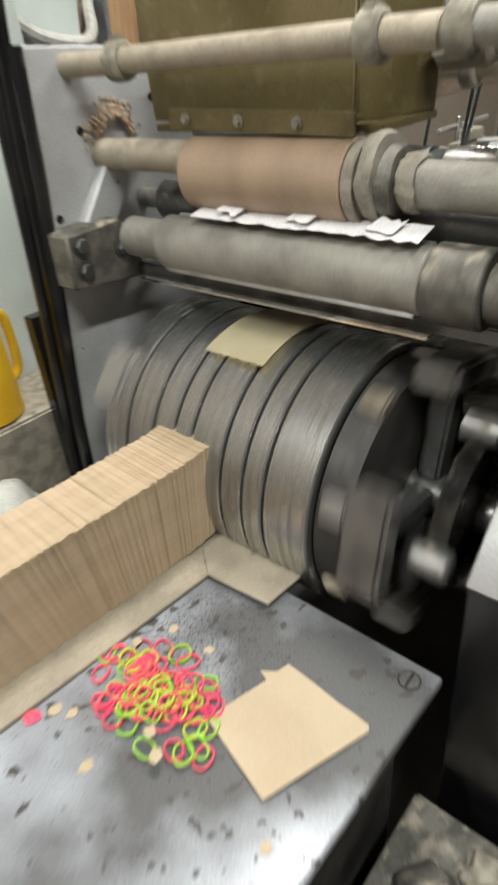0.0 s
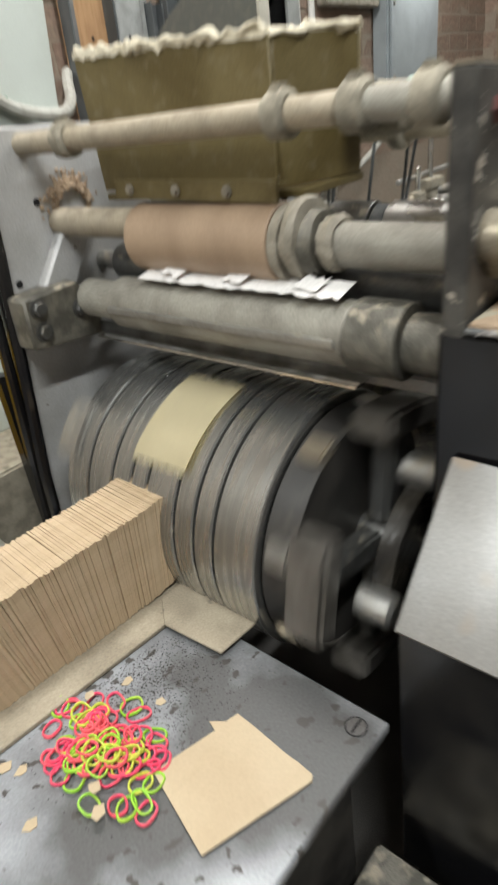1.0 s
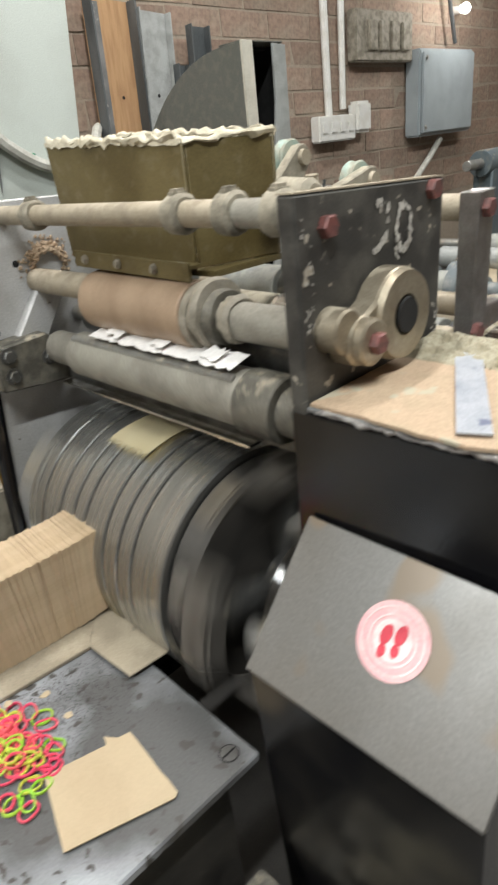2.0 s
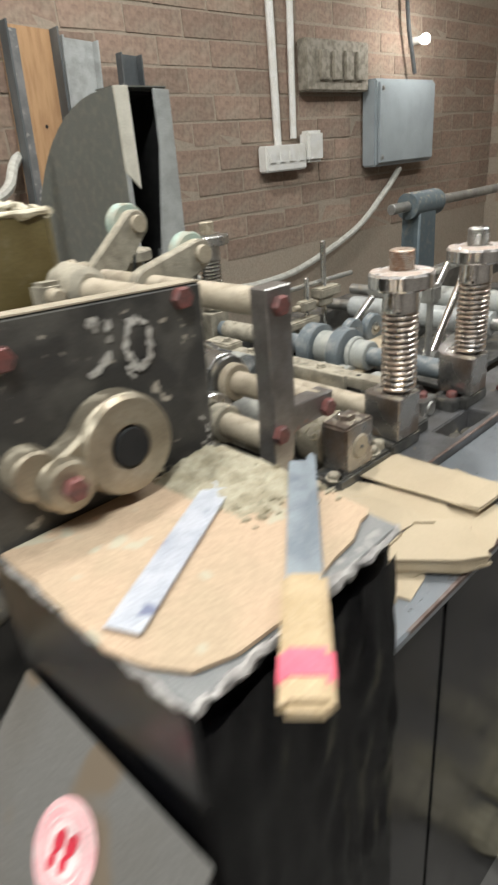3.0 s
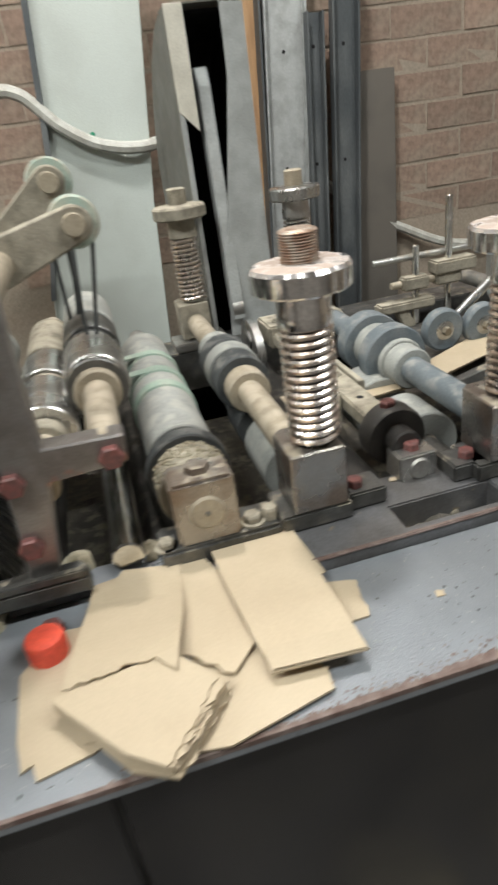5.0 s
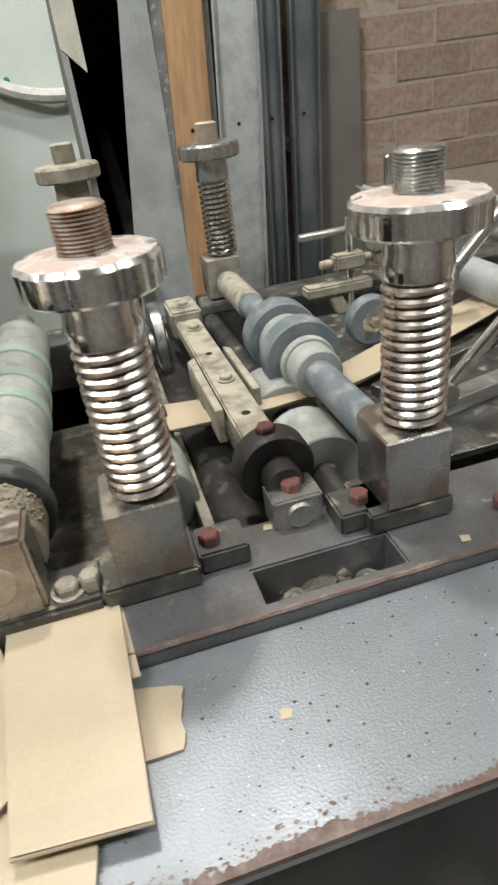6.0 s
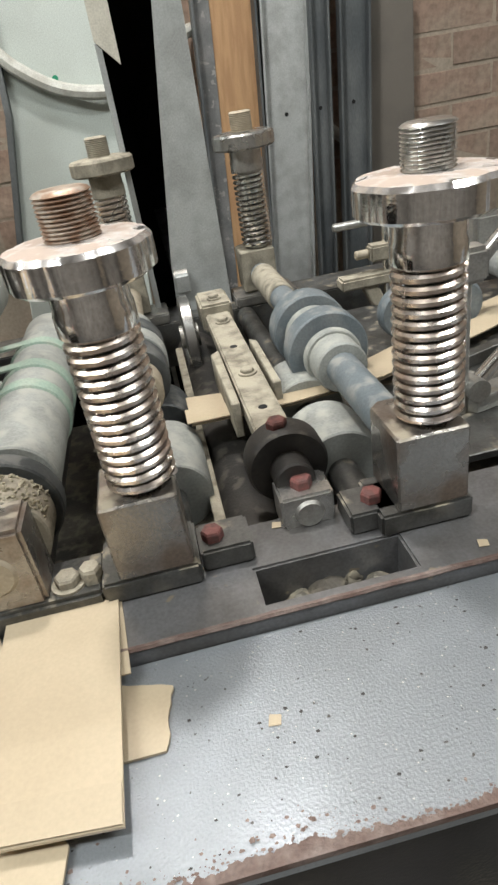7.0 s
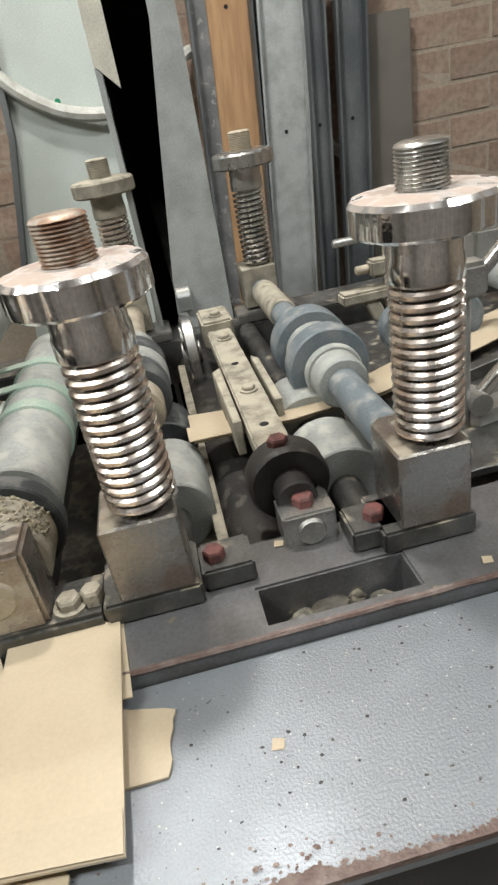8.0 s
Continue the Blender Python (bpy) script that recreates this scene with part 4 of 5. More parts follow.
part("foot_pad", box(-0.045, 0.026, -0.006, 0.010, -0.029, -0.0145, 0.001), SOOT, arm)
part("foot_flange", box(-0.050, 0.030, -0.019, -0.012, 0.0025, 0.010, 0.001), GUNMETAL, arm) 
hexbolt("loose_bolt", (-0.257, -0.052, TZ), "z", 0.0105, 0.010, REDBOLT, machine, False)
ten_bar = turned("tie_bar", "pale dusty round tie bar", -0.243, 1.058, [("bar", -0.002, 0.33, 0.0145, TAN)], "bar")

# belt tensioner
ten = thing("belt_tensioner", "dust-caked tensioner with two arms and pulleys", "tensioner", (-0.246, 0.19, 1.058))
def tensioner_arm(y, tip):
    pts = []
    d = math.atan2(tip[1], tip[0])
    for k in range(11):
        a = d + radians(90 + 180 * k / 10)
        pts.append((0.024 * math.cos(a), 0.024 * math.sin(a)))
    for k in range(11):
        a = d + radians(-90 + 180 * k / 10)
        pts.append((tip[0] + 0.018 * math.cos(a), tip[1] + 0.018 * math.sin(a)))
    return part("arm", crumple(prism(pts, "y", y - 0.008, y + 0.008, 0.002), 0.0008, 80), DUSTY, ten, "dust-caked arm")
for y, tip in ((0.0, (0.082, 0.026)), (0.105, (0.065, 0.062))):
    tensioner_arm(y, tip)
    part("pulley", lathe([(y + 0.010, 0.024), (y + 0.013, 0.026), (y + 0.020, 0.021), (y + 0.027, 0.026), (y + 0.030, 0.024)], "y", 36, (tip[0], 0, tip[1])), MINTDUST, ten, "pale green pulley")
    part("pin", rod(y - 0.013, y + 0.034, 0.008, "y", (tip[0], 0, tip[1])), TAN, ten)
    part("pin_nut", lathe([(y - 0.014, 0.0105), (y - 0.008, 0.0115)], "y", 20, (tip[0], 0, tip[1])), TAN, ten)
part("wing_screw", rod(-0.035, -0.018, 0.006, "x", (0, 0.1, 0.022)), TAN, ten)
part("wing_screw_head", rod(-0.043, -0.034, 0.011, "x", (0, 0.1, 0.022)), TAN, ten)
for dx, y, tip in ((-0.012, 0.02, (0.082, 0.026)), (0.018, 0.02, (0.082, 0.026)), (-0.016, 0.125, (0.065, 0.062)), (0.016, 0.125, (0.065, 0.062)), (0.002, 0.07, (0.075, 0.03))):
    part("cord", sweep([(tip[0] + dx, y, tip[1]), (tip[0] - 0.012 + dx * 0.3, y + 0.012, -0.100)], 0.0022, 6), RUBBER, ten, "dark drive cord")

# middle rocker bar with split collar
mid = thing("guide_bar", "long flat guide bar with split collar and red bolts", "guide bar", (0.107, 0.03, 0.84))
part("collar", lathe([(0.020, 0.018), (0.020, 0.031), (0.024, 0.033), (0.044, 0.033), (0.048, 0.030), (0.048, 0.018)], "y", 36), SOOT, mid, "dark split collar")
part("end_block", box(-0.017, 0.024, -0.018, 0.014, -0.034, -0.002, 0.002), BRIGHT, mid)
part("end_stud", lathe([(-0.021, 0.010), (-0.0175, 0.012)], "y", 24, (0.004, 0, -0.018)), STEEL, mid)
part("core_shaft", rod(0.0, 0.06, 0.016, "y"), SOOT, mid)
part("flat_bar", box(-0.017, 0.015, 0.045, 0.44, -0.006, 0.012, 0.002), DUSTY, mid, "dusty flat steel bar")
part("side_fin", prism([(-0.028, 0.12), (-0.020, 0.12), (-0.020, 0.26), (-0.030, 0.25)], "z", -0.02, 0.016, 0.001), DUSTY, mid)
part("side_fin", prism([(0.020, 0.16), (0.028, 0.16), (0.028, 0.28), (0.020, 0.29)], "z", -0.02, 0.010, 0.001), DUSTY, mid)
part("end_clamp", box(-0.022, 0.020, 0.40, 0.47, -0.012, 0.024, 0.003), DUSTY, mid)
hexbolt("bolt", (0.003, -0.003, -0.002), "z", 0.0085, 0.008, REDBOLT, mid, False)
hexbolt("bolt", (-0.003, 0.035, 0.030), "z", 0.0085, 0.008, REDBOLT, mid, False)
part("bolt_shank", rod(0.022, 0.031, 0.006, "z", (-0.003, 0.035, 0)), STEEL, mid)
for y in (0.19, 0.36, 0.425):
    hexbolt("bolt", (0.0, y, 0.012 if y < 0.4 else 0.024), "z", 0.007, 0.006, DUSTY, mid)
# holes in the flat bar, their shade painted as black discs
for y in (0.11, 0.27):
    part("hole", lathe([(0.0122, 0.0045), (0.0126, 0.004)], "z", 14, (-0.001, y, 0)), VOIDSHADE, mid)

# beater wheel, beater arm and its guard
guard = thing("beater_unit", "tall dark sheet metal guard over a swinging beater", "guard", (0.08, 0.6, 0.66))
wheel = new("beater_wheel")
wheel.parent = guard
wheel.location = (-0.014, -0.13, 0.155)
part("rim", lathe([(-0.008, 0.050), (-0.006, 0.056), (0.006, 0.056), (0.008, 0.050)], "x", 40), BRIGHT, wheel)
part("boss", lathe([(-0.013, 0.016), (0.013, 0.016)], "x", 24), STEEL, wheel)
part("lug", box(-0.011, -0.006, 0.018, 0.044, -0.012, 0.012, 0.003), GUNMETAL, wheel)
beater = new("beater_arm")
beater.parent = guard
beater.location = (-0.004, 0.0, 0.20)
part("rod", prism([(-0.014, -0.02), (0.014, -0.02), (0.014, 0.35), (0.006, 0.378), (-0.006, 0.378), (-0.014, 0.35)], "x", -0.011, 0.011, 0.002), GALV, beater)
part("pivot", lathe([(-0.010, 0.018), (0.010, 0.018)], "x", 24), STEEL, beater)

def arc_sheet(x0, x1, y_front, m_, name, z_low):
    pts = [(y_front, z_low), (y_front, 1.316)]
    for k in range(12):
        a = radians(90 - 62 * k / 11)
        pts.append((0.64 + 0.37 * math.cos(a), 0.905 + 0.41 * math.sin(a)))
    pts.append((0.97, z_low))
    return part(name, prism([(y - 0.6, z - 0.66) for y, z in pts], "x", x0 - 0.08, x1 - 0.08, 0.0005), m_, guard)
arc_sheet(0.030, 0.033, 0.602, GUARD, "side_sheet", 0.66)
arc_sheet(0.142, 0.145, 0.602, GUARD, "side_sheet", 0.66)
def guard_strip(points, m_, label):
    return part("edge_strip", prism([(x - 0.08, z - 0.66) for x, z in points], "y", -0.005, 0.001, 0.0005), m_, guard, label)
guard_strip([(0.028, 1.317), (0.056, 1.317), (0.056, 1.148), (0.028, 1.178)], WHITEEDGE, "cream painted edge strip")
# black sheets paint the shade inside the guard
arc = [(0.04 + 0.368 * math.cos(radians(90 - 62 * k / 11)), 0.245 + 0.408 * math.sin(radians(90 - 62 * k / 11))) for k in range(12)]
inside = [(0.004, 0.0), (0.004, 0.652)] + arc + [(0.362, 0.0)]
part("lining", prism(inside, "x", -0.0468, -0.0450, 0), VOIDSHADE, guard)
part("lining", prism(inside, "x", 0.0600, 0.0615, 0), VOIDSHADE, guard)
part("curved_back", prism(arc + [(0.362, 0.0), (0.359, 0.0)] + [(0.04 + 0.364 * math.cos(radians(28 + 62 * k / 11)), 0.245 + 0.404 * math.sin(radians(28 + 62 * k / 11))) for k in range(12)], "x", -0.0448, 0.0598, 0), VOIDSHADE, guard)
guard_strip([(0.112, 1.313), (0.147, 1.311), (0.147, 0.67), (0.050, 0.67), (0.066, 0.895), (0.090, 1.07), (0.111, 1.217)], GALV, "bare galvanised face")
guard_strip([(0.028, 1.176), (0.036, 1.168), (0.036, 0.67), (0.028, 0.67)], GALV, "bare galvanised edge")
part("top_sheet", box(-0.05, 0.065, 0.0, 0.06, 0.655, 0.6575, 0.0005), GUARD, guard)

for y in (0.272, 0.342):
    bm = prism([(-0.112, 0.8895), (-0.112, 0.8915), (-0.318, 0.8745), (-0.318, 0.8725)], "y", y, y + 0.016, 0)
    tagged(part("flat_belt", bm, BELT, smooth=False), "pale green flat belt between two rollers", "belt", "flat belts of the feed rollers")


# ---- bags, tools and scraps on the tables ----
def sheet(name, points, z, thick, material, label, category, group="", wave=0.0, bm_only=False):
    """A flat paper piece cut to an outline, subdivided a little so that it can lift and curl."""
    own = prism(points, "z", z, z + thick, 0)
    if wave:
        bmesh.ops.subdivide_edges(own, edges=[e for e in own.edges if e.calc_length() > 0.02], cuts=5, use_grid_fill=True)
        bmesh.ops.triangulate(own, faces=own.faces)
        for v in own.verts:
            v.co.z += wave * (0.5 + 0.5 * noise.noise(v.co * 14))
    return tagged(part(name, own, material, smooth=False), label, category, group)


PILE = "kraft bags piled on the table"
sheet("paper_bag", [(-0.281, -0.091), (-0.254, -0.054), (-0.205, -0.059), (-0.205, -0.164), (-0.228, -0.178), (-0.265, -0.185), (-0.268, -0.172), (-0.275, -0.176), (-0.279, -0.153)], TZ + 0.0005, 0.002, KRAFT, "kraft paper bag with notched end under the pile", "paper bag", PILE)
sheet("paper_bag", [(-0.234, -0.170), (-0.180, -0.19), (-0.20, -0.10), (-0.25, -0.125)], TZ + 0.003, 0.0015, KRAFT, "kraft paper bag lying under the bundle", "paper bag", PILE)
sheet("paper_bag", [(-0.07, -0.07)] + torn((-0.034, -0.086), (-0.007, -0.094), 4, 0.001, 5) + torn((-0.007, -0.096), (-0.014, -0.135), 8, 0.0015, 4) + [(-0.075, -0.135)], TZ + 0.0005, 0.002, KRAFT, "kraft paper bag with saw-toothed edge", "paper bag", PILE)
sheet("paper_bag", [(-0.15, -0.11), (-0.09, -0.135), (-0.064, -0.172), (-0.066, -0.190), (-0.142, -0.207), (-0.165, -0.203)], TZ + 0.003, 0.002, KRAFT, "folded kraft paper bag", "paper bag", PILE)
sheet("paper_bag", [(-0.145, -0.012), (-0.122, -0.018), (-0.105, -0.065), (-0.104, -0.132)] + torn((-0.127, -0.156), (-0.168, -0.117), 7, 0.002, 8), TZ + 0.0075, 0.0015, KRAFT, "kraft paper bag lying across the pile", "paper bag", PILE, 0.002)
bundle = thing("bag_bundle", "bundle of folded kraft bags with a torn top", "paper bags", (-0.184, -0.165, TZ + 0.0055), PILE)
for k in range(10):
    rnd = random.Random(40 + k)
    e = 0.004 * (1 - k / 9)
    q = [(-0.247, -0.136), (-0.179, -0.128), (-0.160, -0.126)] + torn((-0.133 + e, -0.162), (-0.176 + e, -0.214), 12, 0.0022, 60 + k) + [(-0.20, -0.196 - e)]
    sx, sy = rnd.uniform(-0.003, 0.003), rnd.uniform(-0.002, 0.002)
    part("bag", prism([(x + sx + 0.18, y + sy + 0.16) for x, y in q], "z", 0.0017 * k, 0.0017 * k + 0.0014, 0), KRAFT, bundle, smooth=False)
top = [(-0.230, -0.068), (-0.220, -0.019), (-0.199, -0.016), (-0.194, -0.008), (-0.143, -0.020), (-0.150, -0.085), (-0.165, -0.152)] + torn((-0.179, -0.134), (-0.243, -0.139), 12, 0.003, 6)
wide = sheet("paper_bag", top, 0.0, 0.0014, KRAFT, "wide kraft paper bag with torn lower edge", "paper bag", PILE, 0.001)
for v in wide.data.vertices:
    v.co.z += TZ + 0.0095 + 0.0135 * min(1.0, max(0.0, (-0.045 - v.co.y) / 0.08))
sheet("paper_bag", torn((-0.114, -0.010), (-0.037, -0.010), 14, 0.0014, 7) + [(-0.034, -0.177), (-0.103, -0.171), (-0.113, -0.061)], TZ + 0.0125, 0.0018, KRAFT, "long smooth kraft paper bag with saw-toothed mouth", "paper bag", PILE, 0.003)

long_bag = [o for o in bpy.data.objects if o.get("label", "").startswith("long smooth kraft")][0]
part("folded_edge", prism([(-0.041, -0.012), (-0.036, -0.012), (-0.030, -0.085), (-0.036, -0.085)], "z", TZ + 0.0112, TZ + 0.0122, 0), KRAFT, long_bag, smooth=False)
part("bottom_fold", prism([(-0.103, -0.150), (-0.035, -0.155), (-0.0345, -0.1765), (-0.1025, -0.1705)], "z", TZ + 0.0172, TZ + 0.0178, 0), KRAFT, long_bag, smooth=False)

cap = tagged(part("bottle_cap", lathe([(TZ, 0.0155), (TZ + 0.017, 0.0160), (TZ + 0.0205, 0.0145), (TZ + 0.021, 0.012)], "z", 60, (-0.259, -0.076, 0), wobble=lambda q: 1 + 0.012 * math.cos(48 * q)), REDCAP),
             "red plastic bottle cap on the grey table", "bottle cap")


def lump(name, at, r, material, label, category, group="", seed=0.0, squash=0.6):
    own = bmesh.new()
    bmesh.ops.create_icosphere(own, subdivisions=3, radius=r)
    for v in own.verts:
        v.co += noise.noise_vector(v.co / r * 1.3 + Vector((seed, seed, 0))) * r * 0.45
        v.co.z = max(v.co.z * squash, -r * 0.3)
    own.transform(Matrix.Translation((at[0], at[1], at[2] + r * 0.3)))
    return tagged(part(name, own, material), label, category, group)


for k, (x, y, r) in enumerate(((-0.350, -0.086, 0.010), (-0.343, -0.078, 0.009), (-0.345, -0.100, 0.010), (-0.334, -0.098, 0.009), (-0.327, -0.102, 0.008), (-0.335, -0.064, 0.006), (-0.316, -0.088, 0.0055))):
    lump("wax_lump", (x, y, TZ), r, WAX, "bright yellow crumbled wax on the table", "wax", "yellow wax crumbs", k * 3.1)
lump("paper_scrap", (-0.325, -0.048, TZ), 0.009, SKIN, "grey-brown scrap on the table", "scrap", "", 5.0, 0.3)
for k, (x, y) in enumerate(((0.047, -0.133), (-0.36, -0.17), (0.02, -0.01), (0.215, -0.052), (0.085, 0.02))):
    sheet("paper_fleck", [(x - 0.004, y - 0.003), (x + 0.003, y - 0.004), (x + 0.0045, y + 0.002), (x - 0.002, y + 0.004)], TZ + (0.0005 if y < -0.07 else 0.0117), 0.0006, KRAFT, "small kraft paper fleck", "scrap", "paper flecks")

# cardboard shelf
card = [(-0.556, -0.024)] + torn((-0.556, -0.05), (-0.559, -0.163), 9, 0.002, 11) + [(-0.550, -0.192), (-0.536, -0.214), (-0.511, -0.223)] + torn((-0.478, -0.224), (-0.412, -0.211), 6, 0.002, 12) + torn((-0.385, -0.208), (-0.347, -0.193), 5, 0.002, 13) + [(-0.344, -0.16), (-0.350, -0.024)]
sheet("cardboard_sheet", card, 0.9432, 0.003, CARD, "stained brown cardboard sheet on the black shelf", "cardboard", "", 0.0)
heap = bmesh.new()
nx, ny = 34, 44
g = [[None] * (ny + 1) for _ in range(nx + 1)]
for i in range(nx + 1):
    for j in range(ny + 1):
        x, y = -0.425 + 0.085 * i / nx, -0.145 + 0.115 * j / ny
        fade = max(0.0, 1 - ((x + 0.378) / 0.046) ** 2) * max(0.0, 1 - ((y + 0.04) / 0.105) ** 2 if y < -0.04 else 1.0)
        rough_ = noise.noise(Vector((x * 90, y * 90, 1))) + 0.6 * noise.noise(Vector((x * 260, y * 260, 4)))
        g[i][j] = heap.verts.new((x, y, 0.9455 + max(-0.001, fade * (0.006 + 0.0065 * rough_) + 0.006 * fade * fade * (j / ny))))
for i in range(nx):
    for j in range(ny):
        heap.faces.new((g[i][j], g[i + 1][j], g[i + 1][j + 1], g[i][j + 1]))
rnd = random.Random(3)
for k in range(90):
    x, y = -0.42 + 0.08 * rnd.random(), -0.02 - 0.15 * rnd.random()
    r = rnd.uniform(0.0012, 0.0035)
    own = bmesh.new()
    bmesh.ops.create_icosphere(own, subdivisions=1, radius=r)
    for v in own.verts:
        v.co += noise.noise_vector(v.co * 200 + Vector((k, 0, 0))) * r * 0.6
    own.transform(Matrix.Translation((x, y, 0.9475)))
    merge(heap, own)
tagged(part("glue_crumbs", heap, SKIN, smooth=False), "greenish-grey dried glue crumbs on the cardboard", "crumbs", kind="stuff")
sheet("steel_strip", [(-0.550, -0.151), (-0.540, -0.173), (-0.372, -0.082), (-0.383, -0.061)], 0.9485, 0.0015, RULER, "worn steel strip lying on cardboard", "steel strip")

# knife: angle blade bound with tape
tool = thing("scraper_tool", "blue-grey angle blade with taped handle and pink band", "tool", (-0.43, -0.17, 0.948), "")
def tool_piece(name, u0, u1, w, z0, z1, m_, label="", bev=0.002):
    a, b = Vector((-0.322, -0.109, 0)), Vector((-0.523, -0.283, 0))
    d = (b - a).normalized()
    s = Vector((-d.y, d.x, 0))
    L = (b - a).length
    own = box(u0 * L, u1 * L, w[0], w[1], z0, z1, bev)
    m4 = Matrix(((d.x, s.x, 0, a.x + 0.43), (d.y, s.y, 0, a.y + 0.17), (0, 0, 1, 0), (0, 0, 0, 1)))
    own.transform(m4)
    return part(name, own, m_, tool, label)
tool_piece("blade", 0.0, 0.68, (-0.0125, 0.0105), 0.0, 0.003, BLUEBLADE, "blue-grey folded blade")
tool_piece("blade_flange", 0.0, 0.68, (0.003, 0.0105), 0.003, 0.010, BLUEBLADE)
tool_piece("handle", 0.62, 1.0, (-0.0145, 0.013), 0.0, 0.013, TAPE, "handle wound in buff tape", 0.005)
tool_piece("band", 0.85, 0.95, (-0.0152, 0.0137), -0.0004, 0.0138, PINKTAPE, "pink tape band", 0.0045)

# ---- on the delivery table ----
stack = thing("bag_stack", "long row of kraft bags stacked on edge", "paper bags", (-0.62, 0.325, LOWZ + 0.0062))
shapes = []
for k in range(6):
    rnd = random.Random(90 + k)
    h, w, t_ = 0.120 + rnd.uniform(-0.0007, 0.0007), 0.082 + rnd.uniform(-0.0006, 0.0006), 0.0024
    own = box(-t_ / 2, t_ / 2, rnd.uniform(-0.0008, 0.0008), w, 0.0, h, 0)
    shapes.append(part("bag", own, KRAFTEDGE, stack, smooth=False))
rnd = random.Random(7)
for k in range(240):
    o = shapes[k] if k < 6 else new("bag", shapes[rnd.randrange(6)].data)
    o.parent = stack
    s = k * 0.00178
    rise = 0.011 * math.exp(-s / 0.035)
    lean = 7.5 - 18 * min(1, s / 0.22) + rnd.uniform(-0.3, 0.3)
    o.matrix_basis = pose(0.002 - s, -0.037 + 0.088 * s + rnd.uniform(-0.0016, 0.0016), rise + rnd.uniform(-0.0002, 0.0003), 0, lean, rnd.uniform(-0.6, 0.6) - 4)

flat = torn((-0.724, 0.112), (-0.733, 0.020), 6, 0.0008, 21) + [(-0.738, 0.017), (-0.837, 0.053), (-0.812, 0.136)] + [(-0.750, 0.118), (-0.746, 0.129), (-0.737, 0.116)]
sheet("paper_bag", flat, LOWZ + 0.0008, 0.0015, PALEKRAFT, "finished pale kraft bag lying on the table", "paper bag", "", 0.003)

BANDS = (PINKBAND, LIMEBAND, PINKBAND, PINKBAND, PINKBAND, YELLOWBAND, LIMEBAND)
rnd = random.Random(17)
for k in range(78):
    while True:
        u, v = rnd.gauss(0, 0.5), rnd.gauss(0, 0.45)
        if u * u + v * v < 1:
            break
    c = Vector((-0.822 + 0.036 * u + 0.036 * v, 0.190 - 0.046 * u + 0.064 * v, 0))
    a, b = rnd.uniform(0.0095, 0.0120), rnd.uniform(0.0068, 0.0095)
    rot, tilt = rnd.uniform(0, 6.28), rnd.uniform(-0.22, 0.22)
    z = LOWZ + 0.003 + abs(tilt) * 0.012 + 0.012 * max(0, 1 - (u * u + v * v) * 1.8) * rnd.random()
    pts = []
    for i in range(25):
        q = 2 * math.pi * i / 24
        x, y = a * math.cos(q), b * math.sin(q) * (1 + 0.15 * math.sin(2 * q + k))
        pts.append((c.x + x * math.cos(rot) - y * math.sin(rot), c.y + x * math.sin(rot) + y * math.cos(rot), z + tilt * x))
    tagged(part("rubber_band", sweep(pts, 0.0020, 6, flat=0.6), BANDS[rnd.randrange(7)]), "small neon rubber band in a tangled heap", "rubber band", "rubber bands heaped on the table")
for k, (x, y) in enumerate(((-0.905, 0.190), (-0.860, 0.031), (-0.89, 0.256), (-0.757, 0.187), (-0.881, 0.240), (-0.855, 0.162), (-0.866, 0.143), (-0.798, 0.244), (-0.758, 0.234))):
    rnd = random.Random(k)
    pts = [(x + 0.009 * rnd.uniform(0.5, 1.0) * math.cos(a + rnd.uniform(-0.2, 0.2)), y + 0.008 * rnd.uniform(0.5, 1) * math.sin(a)) for a in (0.3, 1.6, 2.9, 4.0, 5.2)]
    sheet("paper_scrap", pts, LOWZ + (0.012 if k in (5, 6, 7) else 0.0006), 0.0006, PALEKRAFT, "small torn kraft paper scrap", "scrap", "paper scraps on the delivery table")
lump("rubber_scrap", (-0.908, 0.267, LOWZ), 0.007, PINKBAND, "small pink rubber scrap on the table", "scrap", "", 2.0, 0.4)

# ---- behind the machine ----
tall = thing("mint_panel", "large pale mint sheet panel behind the machine", "panel", (-0.08, 1.27, 0.0))
part("sheet", prism([(-0.05, 1.75), (0.21, 1.75), (0.12, 1.0), (0.05, 0.0), (-0.32, 0.0), (-0.19, 0.85), (-0.118, 1.12)], "y", 0.0, 0.015, 0.002), MINT, tall)
part("edge_angle", prism([(-0.062, 1.75), (-0.048, 1.75), (-0.112, 1.12), (-0.19, 0.80), (-0.204, 0.80), (-0.126, 1.12)], "y", -0.025, -0.001, 0.001), DARKBAR, tall, "dark steel edge angle")
part("paint_spot", lathe([(-0.0012, 0.006), (-0.0002, 0.007)], "y", 10, (0.0, 0, 1.175)), GREENDOT, tall, "small green paint spot")
